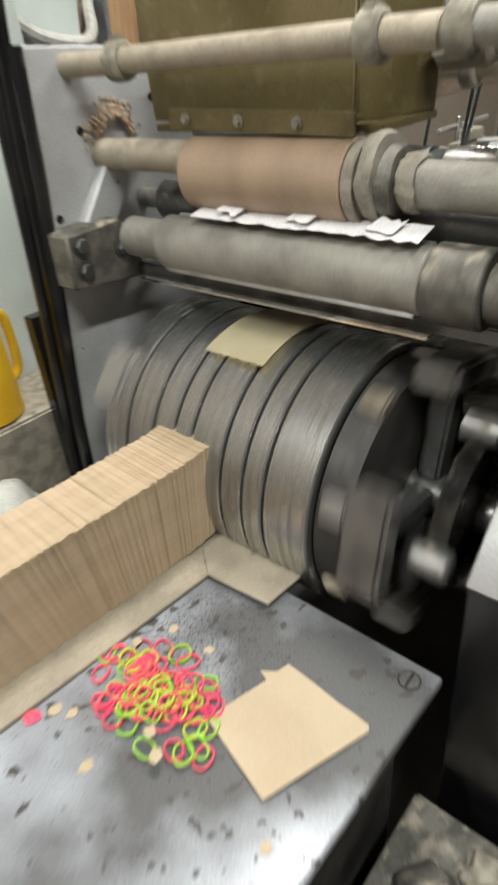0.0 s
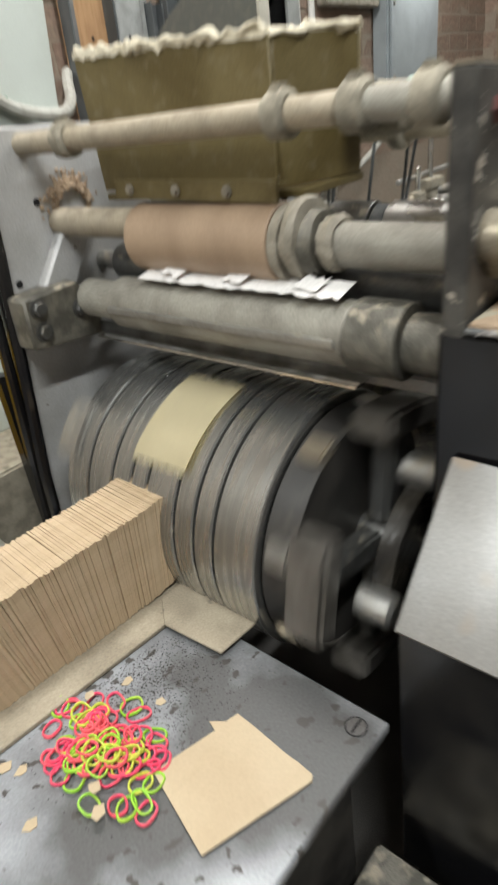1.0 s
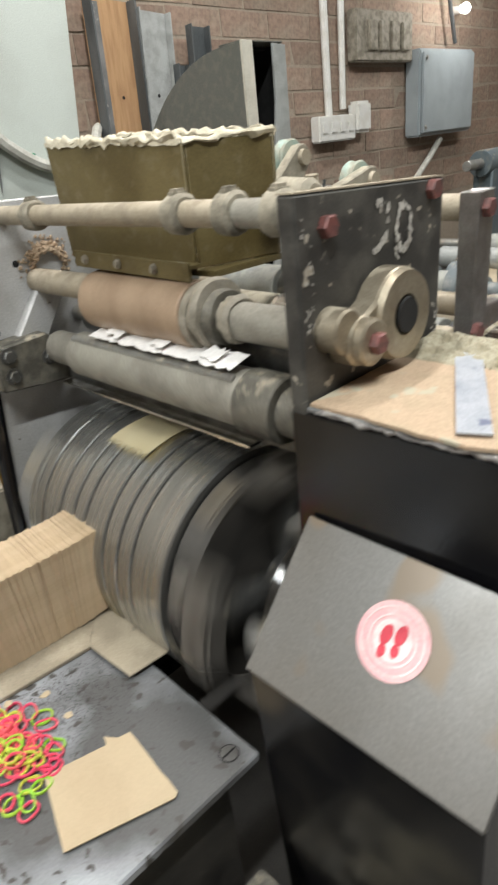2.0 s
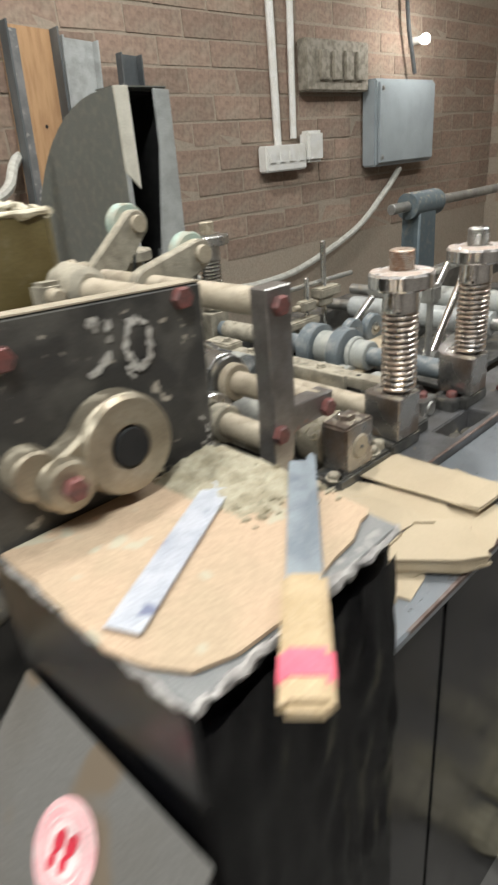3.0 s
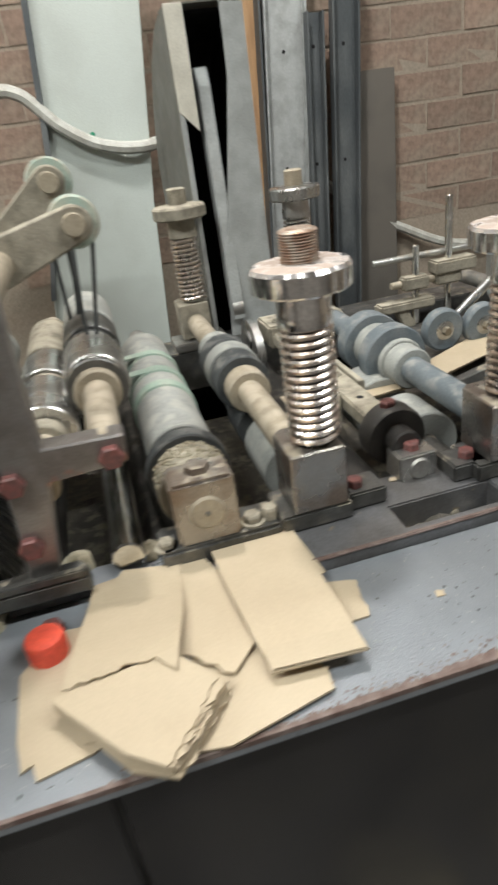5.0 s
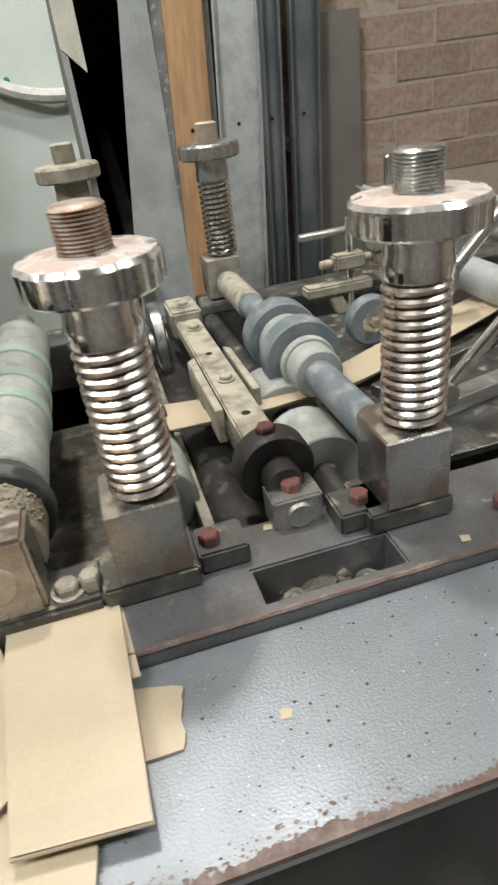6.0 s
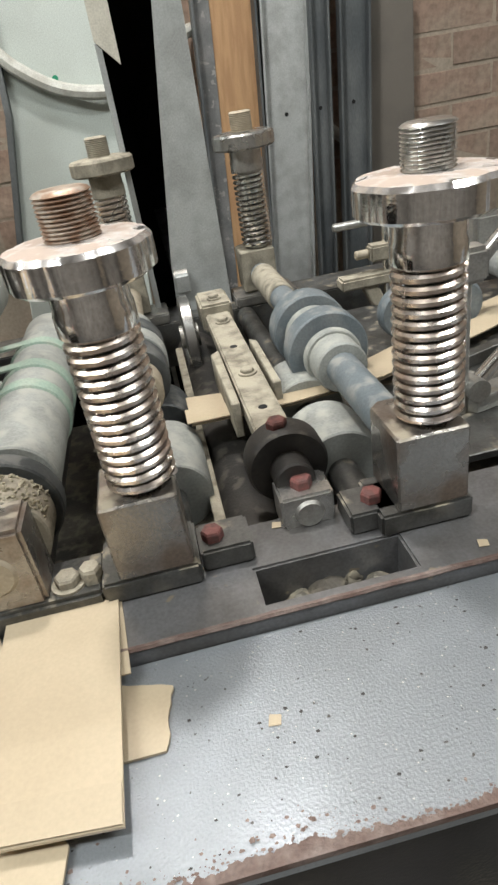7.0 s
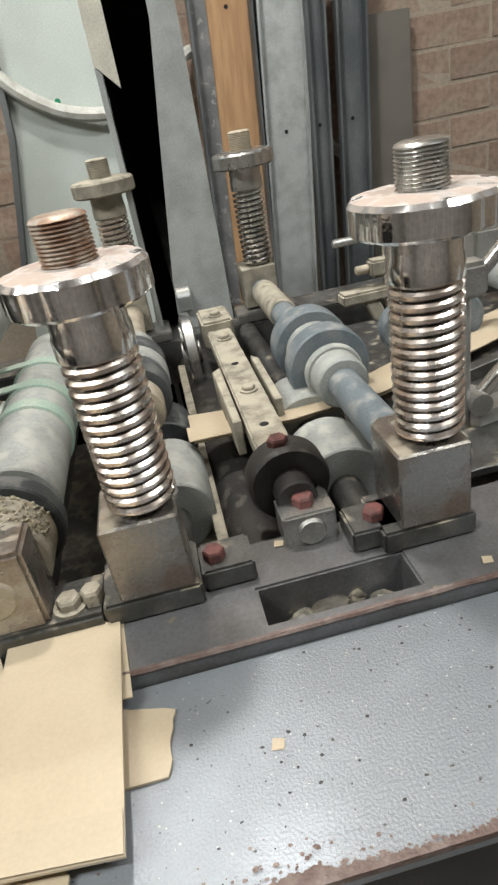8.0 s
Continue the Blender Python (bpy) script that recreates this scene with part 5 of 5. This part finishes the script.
def channel(name, label, x0, x1, y, z1, lean, m_, m2=None, depth=0.03, strip=0.0):
    ob = thing(name, label, "channel", ((x0 + x1) / 2, y, 0.0), "steel channels leaning on the wall")
    w = (x1 - x0) / 2
    part("web", box(-w, w, depth - 0.004, depth, 0.0, z1, 0.001), m2 or m_, ob)
    if strip:
        part("side_strip", box(-w + 0.007, -w + strip, depth - 0.009, depth - 0.0045, 0.0, z1 - 0.01, 0.001), SHELFMETAL, ob, "bare steel strip")
    part("flange", box(-w, -w + 0.006, 0, depth - 0.004, 0.0, z1, 0.001), m_, ob)
    part("flange", box(w - 0.006, w, 0, depth - 0.004, 0.0, z1, 0.001), m_, ob)
    # two bolt holes, only their dark inside painted on the web
    for z in (1.32, 1.02):
        part("hole", lathe([(depth - 0.0055, 0.005), (depth - 0.0045, 0.005)], "y", 12, (0.02 if strip else 0, 0, z)), VOIDSHADE, ob)
    ob.rotation_euler = (radians(-1.5), radians(lean), 0)
    return ob
channel("wall_channel", "dark steel channel with bare wood face leaning on the wall", 0.185, 0.345, 1.385, 1.575, 3.5, DARKBAR, WOOD, 0.05, 0.05)
channel("wall_channel", "pale galvanised channel leaning on the wall", 0.335, 0.458, 1.395, 1.55, 4.4, GALV)
channel("wall_channel", "dark steel angle leaning on the wall", 0.483, 0.534, 1.37, 1.40, 3.0, DARKBAR)
channel("wall_channel", "blue-grey steel channel leaning on the wall", 0.564, 0.647, 1.385, 1.512, 3.0, DARKBAR)
tagged(part("grey_board", box(0.708, 0.846, 1.47, 1.483, 0.0, 1.245, 0.002), GREYBOARD), "plain grey-brown board standing against the brick wall", "board")

def cable(knots, r, label, m_=CABLE):
    return tagged(part("cable", sweep(curve_points(knots, 8), r, 8), m_), label, "cable", "cables on the wall")
cable([(-0.75, 1.15, 1.17), (-0.50, 1.2, 1.21), (-0.306, 1.24, 1.282), (-0.228, 1.25, 1.277), (-0.153, 1.25, 1.203), (-0.066, 1.25, 1.151), (0.042, 1.25, 1.134), (0.14, 1.33, 1.16), (0.212, 1.42, 1.215), (0.275, 1.486, 1.238), (0.34, 1.489, 1.20), (0.42, 1.489, 1.125), (0.48, 1.489, 1.07), (0.61, 1.489, 0.955), (0.74, 1.489, 0.85), (0.874, 1.48, 0.776), (1.05, 1.46, 0.70), (1.27, 1.46, 0.685), (1.53, 1.46, 0.711), (1.92, 1.46, 0.822), (2.15, 1.46, 0.957), (2.30, 1.46, 1.07)], 0.015, "thick pale cable sagging along the wall")
cable([(1.395, 1.49, 3.0), (1.402, 1.49, 2.0), (1.418, 1.49, 1.21)], 0.016, "white conduit on the wall", WHITE)
cable([(1.535, 1.49, 3.0), (1.530, 1.49, 2.0), (1.517, 1.49, 1.24)], 0.014, "white conduit on the wall", WHITE)
sw = thing("switch_box", "white switch box on the brick wall", "switch", (1.475, 1.5, 1.17))
part("housing", box(-0.172, 0.080, -0.05, 0.0, -0.052, 0.048, 0.006), WHITE, sw)
for k in range(4):
    part("rocker", box(-0.155 + 0.06 * k, -0.120 + 0.06 * k, -0.056, -0.05, -0.018, 0.022, 0.002), WHITE, sw)
part("plug", box(0.084, 0.190, -0.06, 0.0, -0.028, 0.095, 0.012), WHITE, sw)
pn = thing("electric_panel", "blue-grey steel electric panel on the wall", "electric panel", (2.285, 1.5, 1.262))
part("box", box(-0.26, 0.26, -0.08, 0.0, -0.17, 0.20, 0.008), PANELGREY, pn)
part("door", box(-0.245, 0.245, -0.092, -0.081, -0.155, 0.185, 0.004), PANELGREY, pn)
for z in (-0.13, 0.16):
    hexbolt("bolt", (-0.22, -0.092, z), "y", 0.008, -0.006, STEEL, pn)
up = thing("fuse_box", "dusty grey fuse box high on the wall", "fuse box", (1.79, 1.5, 1.502))
part("box", box(-0.22, 0.22, -0.05, 0.0, -0.09, 0.10, 0.006), PASTE, up)
for k in range(4):
    part("fuse", box(-0.14 + 0.085 * k, -0.08 + 0.085 * k, -0.065, -0.05, -0.05, 0.06, 0.004), PASTE, up)
cable([(2.35, 1.47, 2.4), (2.33, 1.46, 1.8), (2.40, 1.45, 1.49)], 0.010, "thin dark cable to the panel", RUBBER)
wb = thing("wall_bulb", "lit white bulb on the wall", "lamp", (2.445, 1.46, 1.634))
part("holder", rod(-0.012, 0.04, 0.018, "y"), WHITE, wb)
bm = bmesh.new()
bmesh.ops.create_uvsphere(bm, u_segments=20, v_segments=12, radius=0.024)
bm.transform(Matrix.Translation((0, -0.035, 0)))
part("bulb", bm, BULB, wb)


# ---- feed unit at the far end of the bed ----
tray = thing("feed_tray", "dark steel feed tray carrying the kraft strip", "tray", (0.30, 0.25, 0.815))
part("deck", prism([(-0.07, -0.20), (0.60, -0.20), (0.60, 0.20), (-0.03, 0.20), (-0.05, 0.02)], "z", -0.012, -0.004, 0.001), GUNMETAL, tray)
part("side_strip", prism([(0.0, -0.14), (0.55, -0.02), (0.55, 0.0), (-0.02, -0.12)], "z", -0.004, 0.012, 0.001), STEEL, tray)
part("side_strip", prism([(-0.04, -0.075), (0.55, 0.115), (0.55, 0.13), (-0.045, -0.062)], "z", -0.004, 0.010, 0.001), GUNMETAL, tray)
strip = thing("kraft_strip", "folded kraft paper strip running to the rollers", "paper strip", (0.04, 0.2, 0.826))
web = [(0.0, 0.048), (0.10, 0.030), (0.20, 0.044), (0.33, 0.110), (0.52, 0.19), (0.52, 0.13), (0.33, 0.045), (0.20, -0.008), (0.10, -0.020), (0.0, -0.016)]
part("web", prism(web, "z", -0.001, 0.0008, 0), KRAFT, strip, smooth=False)
part("fold", prism([(-0.004, 0.012), (0.10, 0.004), (0.20, 0.018), (0.34, 0.08), (0.52, 0.158), (0.52, 0.128), (0.34, 0.043), (0.20, -0.010), (0.10, -0.022), (-0.004, -0.018)], "z", 0.003, 0.0042, 0), KRAFT, strip, smooth=False)


def press_wheel(x, y, z, label):
    ob = new("press_wheel")
    ob.parent = press
    ob.location = (x - 0.312, y - 0.306, z - 0.811)
    part("tyre", lathe([(-0.009, 0.020), (-0.009, 0.028), (-0.006, 0.031), (0.006, 0.031), (0.009, 0.028), (0.009, 0.020)], "y", 36), BLUEGREY, ob, "grey rubber tyre")
    part("hub", lathe([(-0.010, 0.008), (-0.008, 0.020), (0.008, 0.020), (0.010, 0.008)], "y", 28), BRIGHT, ob, "bright hub")
    part("axle_nut", lathe([(-0.018, 0.006), (-0.010, 0.007)], "y", 6), BRASS, ob)
    part("axle", rod(-0.012, 0.03, 0.005, "y"), STEEL, ob)
    return ob


press = thing("press_unit", "pair of grey rubber press wheels on the kraft strip", "press", (0.312, 0.306, 0.811))
press_wheel(0.312, 0.306, 0.848, "grey rubber press wheel on the kraft strip")
press_wheel(0.374, 0.300, 0.846, "grey rubber press wheel on the kraft strip")


def stand(x, y, z1, r, label):
    ob = thing("rod_stand", label, "stand", (x, y, 0.811), "clamp stands of the feed unit")
    part("rod", rod(0.0, z1 - 0.811, r, "z"), CHROME, ob, "polished upright rod")
    part("clamp", box(-0.026, 0.020, -0.012, 0.012, 0.06, 0.082, 0.003), DUSTY, ob)
    part("clamp_screw", rod(-0.045, -0.026, 0.006, "x", (0, 0, 0.071)), TAN, ob)
    return ob


sa = stand(0.412, 0.455, 1.010, 0.0062, "tall polished rod with dusty clamp")
part("cross_bar", rod(-0.13, 0.12, 0.0055, "x", (0, 0.012, 0.110)), STEEL, sa)
part("upper_clamp", box(-0.03, 0.045, -0.016, 0.016, 0.078, 0.100, 0.003), DUSTY, sa)
sb = stand(0.352, 0.455, 0.942, 0.006, "short rod with dusty clamp")
part("bracket", box(-0.07, 0.03, -0.014, 0.014, 0.028, 0.044, 0.003), DUSTY, sb)
part("bracket_leg", prism([(-0.04, 0.03), (-0.018, 0.03), (0.004, -0.02), (-0.016, -0.02)], "y", -0.01, 0.01, 0.002), DUSTY, sb)
lever = thing("press_lever", "bright steel lever over the press wheels", "lever", (0.33, 0.34, 0.83))
part("rod", sweep([(0.0, 0.0, 0.0), (0.075, -0.03, 0.085)], 0.007, 12), BRIGHT, lever)
part("head", box(0.06, 0.10, -0.050, -0.015, 0.075, 0.115, 0.005), STEEL, lever)
part("head_bolt", lathe([(0.0, 0.009), (0.012, 0.009)], "z", 6, (0.08, -0.03, 0.115)), BRASS, lever)
hand = thing("setting_lever", "bright steel setting lever with socket end", "lever", (0.30, 0.12, 0.835))
part("rod", sweep([(0.0, 0.0, 0.0), (0.14, 0.02, 0.115)], 0.0075, 14), CHROME, hand)
part("socket", lathe([(-0.012, 0.011), (0.012, 0.011)], "y", 20, (0.0, 0, 0.0)), STEEL, hand)
part("link", sweep([(-0.005, 0.0, 0.11), (0.05, 0.0, 0.165)], 0.006, 12), BRIGHT, hand)
part("link_joint", box(-0.025, 0.005, -0.012, 0.012, 0.10, 0.13, 0.004), STEEL, hand)
part("link_foot", rod(-0.025, 0.11, 0.006, "z", (-0.012, 0, 0)), STEEL, hand)
mount = thing("shaft_mount", "blue-grey cast mount holding a long shaft", "mount", (0.98, 0.56, 0.811))
part("column", prism([(-0.045, 0.0), (0.055, 0.0), (0.050, 0.20), (-0.040, 0.20)], "y", -0.03, 0.03, 0.005), BLUEPAINT, mount)
part("sleeve", rod(-0.06, 0.09, 0.036, "x", (0, 0, 0.215)), BLUEPAINT, mount)
part("shaft", rod(-0.14, 0.55, 0.014, "x", (0, 0, 0.215)), STEEL, mount)
far_block = thing("shaft_block", "dark steel block on the far rail", "block", (0.70, 0.20, 0.811))
part("block", box(-0.03, 0.03, -0.03, 0.03, 0.0, 0.07, 0.004), GUNMETAL, far_block)
part("pin", rod(0.0, 0.16, 0.007, "z", (0.05, 0.05, 0)), STEEL, far_block)
part("cross_pin", rod(-0.25, 0.25, 0.006, "x", (0.0, 0.05, 0.125)), STEEL, far_block)
turned("end_roller", "steel end roller past the press wheels", 0.50, 0.850, [("shaft", 0.0, 0.56, 0.013, STEEL), ("sleeve", 0.10, 0.44, 0.024, GALV)])
turned("end_roller", "steel end roller past the press wheels", 0.66, 0.850, [("shaft", 0.0, 0.56, 0.013, STEEL), ("sleeve", 0.10, 0.44, 0.028, SLEEVE)])
for x in (0.50, 0.66):
    tagged(part("end_bearing", box(x - 0.025, x + 0.025, -0.02, 0.02, 0.811, 0.872, 0.003), GUNMETAL), "dark steel bearing block on the rail", "bearing", "end bearings on the rail")

# ---- odds and ends ----
jar = thing("yellow_container", "bright yellow plastic container behind the machine", "container", (-0.662, 0.748, 0.640))
part("wall", lathe([(0.0, 0.055), (0.004, 0.060), (0.17, 0.056), (0.185, 0.050)], "z", 40), YELLOW, jar)
part("ridge", lathe([(0.150, 0.058), (0.156, 0.060), (0.162, 0.058)], "z", 40), YELLOW, jar)
part("handle", sweep(curve_points([(0.052, -0.02, 0.16), (0.066, -0.02, 0.14), (0.066, -0.02, 0.07), (0.052, -0.02, 0.05)], 6), 0.008, 8), YELLOW, jar)
tagged(part("side_bench", box(-0.80, -0.36, 0.68, 0.95, 0.0, 0.639, 0.004), DUSTY), "dusty bench behind the delivery end", "bench")
bag_dome = lump("plastic_bag", (-0.735, 0.64, 0.50), 0.07, WHITEFILM, "crumpled translucent white plastic bag", "plastic bag", "", 4.0, 0.8)
tagged(part("low_shelf", box(-1.0, -0.64, 0.55, 0.72, 0.44, 0.50, 0.003), DUSTY), "dusty low shelf behind the delivery table", "shelf")
sheet_ = bmesh.new()
nx, nz = 26, 30
g = [[sheet_.verts.new((-0.548 + 0.197 * i / nx, -0.2285 + 0.009 * i / nx - 0.010 * abs(noise.noise(Vector((i * 0.35, j * 0.22, 3)))) - 0.006 * (1 - j / nz), 0.42 + 0.50 * j / nz)) for j in range(nz + 1)] for i in range(nx + 1)]
for i in range(nx):
    for j in range(nz):
        sheet_.faces.new((g[i][j], g[i + 1][j], g[i + 1][j + 1], g[i][j + 1]))
bmesh.ops.solidify(sheet_, geom=sheet_.faces[:], thickness=0.0006)
tagged(part("black_plastic_sheet", sheet_, BLACKFILM), "crinkled glossy black plastic sheet on the body", "plastic sheet")
waste = thing("waste_box", "dusty waste box under the delivery table", "box", (-0.73, -0.09, 0.0))
part("box", box(-0.13, 0.062, -0.16, 0.085, 0.0, 0.42, 0.003), GREASE, waste)
rnd = random.Random(35)
for k in range(34):
    lump("waste_scrap", (-0.73 + rnd.uniform(-0.12, 0.055), -0.12 + rnd.uniform(-0.12, 0.10), 0.42), rnd.uniform(0.012, 0.030), (DUSTY, SKIN, GREASE)[k % 3], "grey-brown dusty waste piled in the box", "scrap", "waste under the delivery table", k * 2.1, 0.6)
rnd = random.Random(31)
for k in range(16):
    x, y = rnd.uniform(-0.80, -0.56), rnd.uniform(-0.06, 0.12)
    lump("floor_scrap", (x, y, 0.0), rnd.uniform(0.03, 0.07), (SOOT, DUSTY, SKIN)[k % 3], "dusty scrap heaped on the floor", "scrap", "scraps under the delivery table", k * 2.3, 0.6)
for k in range(10):
    x, y = rnd.uniform(0.0, 0.45), rnd.uniform(-0.42, -0.22)
    lump("floor_scrap", (x, y, 0.0), rnd.uniform(0.03, 0.06), (SKIN, DUSTY)[k % 2], "paper scrap heaped on the floor", "scrap", "scraps by the machine front", k * 1.7, 0.5)
for k, (x, y) in enumerate(((-0.07, 0.025), (-0.08, 0.02), (-0.055, 0.03), (-0.165, 0.028), (-0.17, 0.02), (-0.235, 0.03), (-0.26, 0.02), (-0.30, -0.005), (-0.31, -0.02), (-0.14, 0.03))):
    lump("dust_clump", (x, y, TZ), 0.008 + 0.003 * (k % 3), SKIN, "caked paper dust beside the bearing", "dust", "dust clumps on the bed", k * 1.9, 0.7)

back_panel = thing("pale_panel", "pale painted panel behind the delivery end", "panel", (-0.55, 0.82, 0.639))
part("sheet", prism([(-0.22, 0.0), (0.16, 0.0), (0.16, 0.85), (-0.14, 0.85)], "y", 0.0, 0.012, 0.002), MINT, back_panel)
part("bolt_head", lathe([(-0.012, 0.014), (0.0, 0.016)], "y", 6, (0.075, 0, 0.045)), GUNMETAL, back_panel)
for k, off in enumerate((0.0, 0.018)):
    cable([(-0.570 + off, 0.60, 1.20), (-0.592 + off, 0.59, 1.05), (-0.598 + off, 0.59, 0.95), (-0.606 + off, 0.59, 0.80), (-0.618 + off, 0.60, 0.55)], 0.008, "black cable hanging behind the grey plate", BLACK)


def specks(name, material, count, seed, size, label):
    own, rnd = bmesh.new(), random.Random(seed)
    for k in range(count):
        x, y = rnd.uniform(-0.34, 0.55), rnd.uniform(-0.20, -0.072)
        r, turn = size * rnd.uniform(0.4, 1.0) ** 2, rnd.uniform(0, 6.28)
        vs = [own.verts.new((x + r * rnd.uniform(0.6, 1.3) * math.cos(turn + a), y + r * rnd.uniform(0.5, 1.0) * math.sin(turn + a), TZ + 0.0004)) for a in (0, 1.25, 2.5, 3.8, 5.0)]
        own.faces.new(vs)
    return tagged(part(name, own, material), label, "dirt", kind="stuff")


for k, (x, y, r) in enumerate(((0.085, -0.035, 0.016), (0.11, -0.03, 0.02), (0.145, -0.04, 0.018), (0.128, -0.02, 0.014))):
    lump("dust_clump", (x, y, 0.772), r * 0.8, (GREASE, PAN)[k % 2], "caked brown dust inside the rail slot", "dust", "dust clumps in the rail slot", k * 2.7, 0.9)
own, rnd = bmesh.new(), random.Random(77)
for k in range(3200):
    x, y = -0.755 + rnd.gauss(0, 0.045), 0.215 + rnd.gauss(0, 0.045)
    if x < -0.66 and y > 0.11 and y < 0.245 - 0.14 * (x + 0.69):
        r, turn = rnd.uniform(0.0003, 0.0011), rnd.uniform(0, 6.28)
        own.faces.new([own.verts.new((x + r * rnd.uniform(0.6, 1.3) * math.cos(turn + a), y + r * rnd.uniform(0.5, 1.0) * math.sin(turn + a), LOWZ + 0.0003 + 0.0000002 * k)) for a in (0, 1.25, 2.5, 3.8, 5.0)])
tagged(part("soot_specks", own, DARKSPECK), "dark sooty dust on the delivery table", "dirt", kind="stuff")
specks("dirt_specks", DARKSPECK, 330, 5, 0.0016, "small dark dirt specks on the grey table")
# pale chips, with extra flecks painting the table's sparkle
specks("paint_chips", PALESPECK, 900, 6, 0.0008, "tiny pale chips and painted glints on the grey table")


# ---- wall bricks ----
def brick_meshes(size, count, along):
    out = []
    for k in range(count):
        rnd = random.Random(200 + k)
        own = bmesh.new()
        bmesh.ops.create_cube(own, size=1.0)
        for v in own.verts:
            v.co = Vector((v.co.x * size[0], v.co.y * size[1], v.co.z * size[2]))
            front = v.co.y < 0
            if front:
                v.co.x *= 0.985
                v.co.z *= 0.955
            v.co += Vector((rnd.uniform(-0.003, 0.003), rnd.uniform(-0.0015, 0.0015), rnd.uniform(-0.003, 0.003)))
        if along == "y":
            own.transform(Matrix.Rotation(radians(-90), 4, "Z"))
        me = bpy.data.meshes.new("brick")
        own.to_mesh(me)
        own.free()
        me.materials.append(BRICK)
        out.append(me)
    return out


def lay(wall, x0, x1, z0, z1, place, meshes, seed):
    rnd = random.Random(seed)
    row, z = 0, z0
    while z < z1:
        x = x0 - (0.12 if row % 2 else 0.0)
        while x < x1:
            o = new("brick", meshes[rnd.randrange(len(meshes))])
            o.location = place(x + 0.115, z + 0.0375, rnd.uniform(-0.004, 0.005))
            o.parent = wall
            x += 0.242
        row, z = row + 1, z + 0.087
    return row


lay(wall_north, -0.35, 3.35, 0.80, 1.80, lambda x, z, d: (x, 1.5153 + 0.4 * d, z), brick_meshes((0.236, 0.016, 0.081), 6, "x"), 1)
lay(wall_east, 0.0, 1.45, 0.80, 1.80, lambda x, z, d: (3.4153 + 0.4 * d, x, z), brick_meshes((0.236, 0.016, 0.081), 6, "y"), 2)


# ---- what moves ----
def motions():
    step = 0.1
    times = [round(k * step, 3) for k in range(81)]
    fine = [round(k * 0.05, 3) for k in range(161)]
    walk(drum, [(t, pose(DRUM[0], 0, DRUM[1], 0, -360 * t / DRUM_PERIOD, 0)) for t in fine])
    # the bag leaves the roller, pauses, is flung down to the stack and comes round again
    beat = [-28, -36, -52, -95, -150, -205, -255, -300, -332, -358, -384, -386]
    for k, b in enumerate(drum_bags):
        rows = []
        for n, t in enumerate(fine):
            s = n + 6 * k
            rows.append((t, pose(DRUM[0], 0, DRUM[1], 0, beat[s % 12] - 360 * (s // 12), 0)))
        walk(b, rows)
    for ob, period in ((knife, 0.6), (wheel, 0.6)):
        axis = ob.location.copy()
        if ob is wheel:
            walk(ob, [(t, pose(*axis, 360 * t / period, 0, 0)) for t in times])
        else:
            walk(ob, [(t, pose(*axis, 0, 360 * t / period, 0)) for t in times])
    where = beater.location.copy()
    walk(beater, [(t, pose(*where, 12 - 96 * (0.5 - 0.5 * math.cos(2 * math.pi * (t - 4.52) / 0.455)) ** 0.5, 0, 0)) for t in fine])


motions()
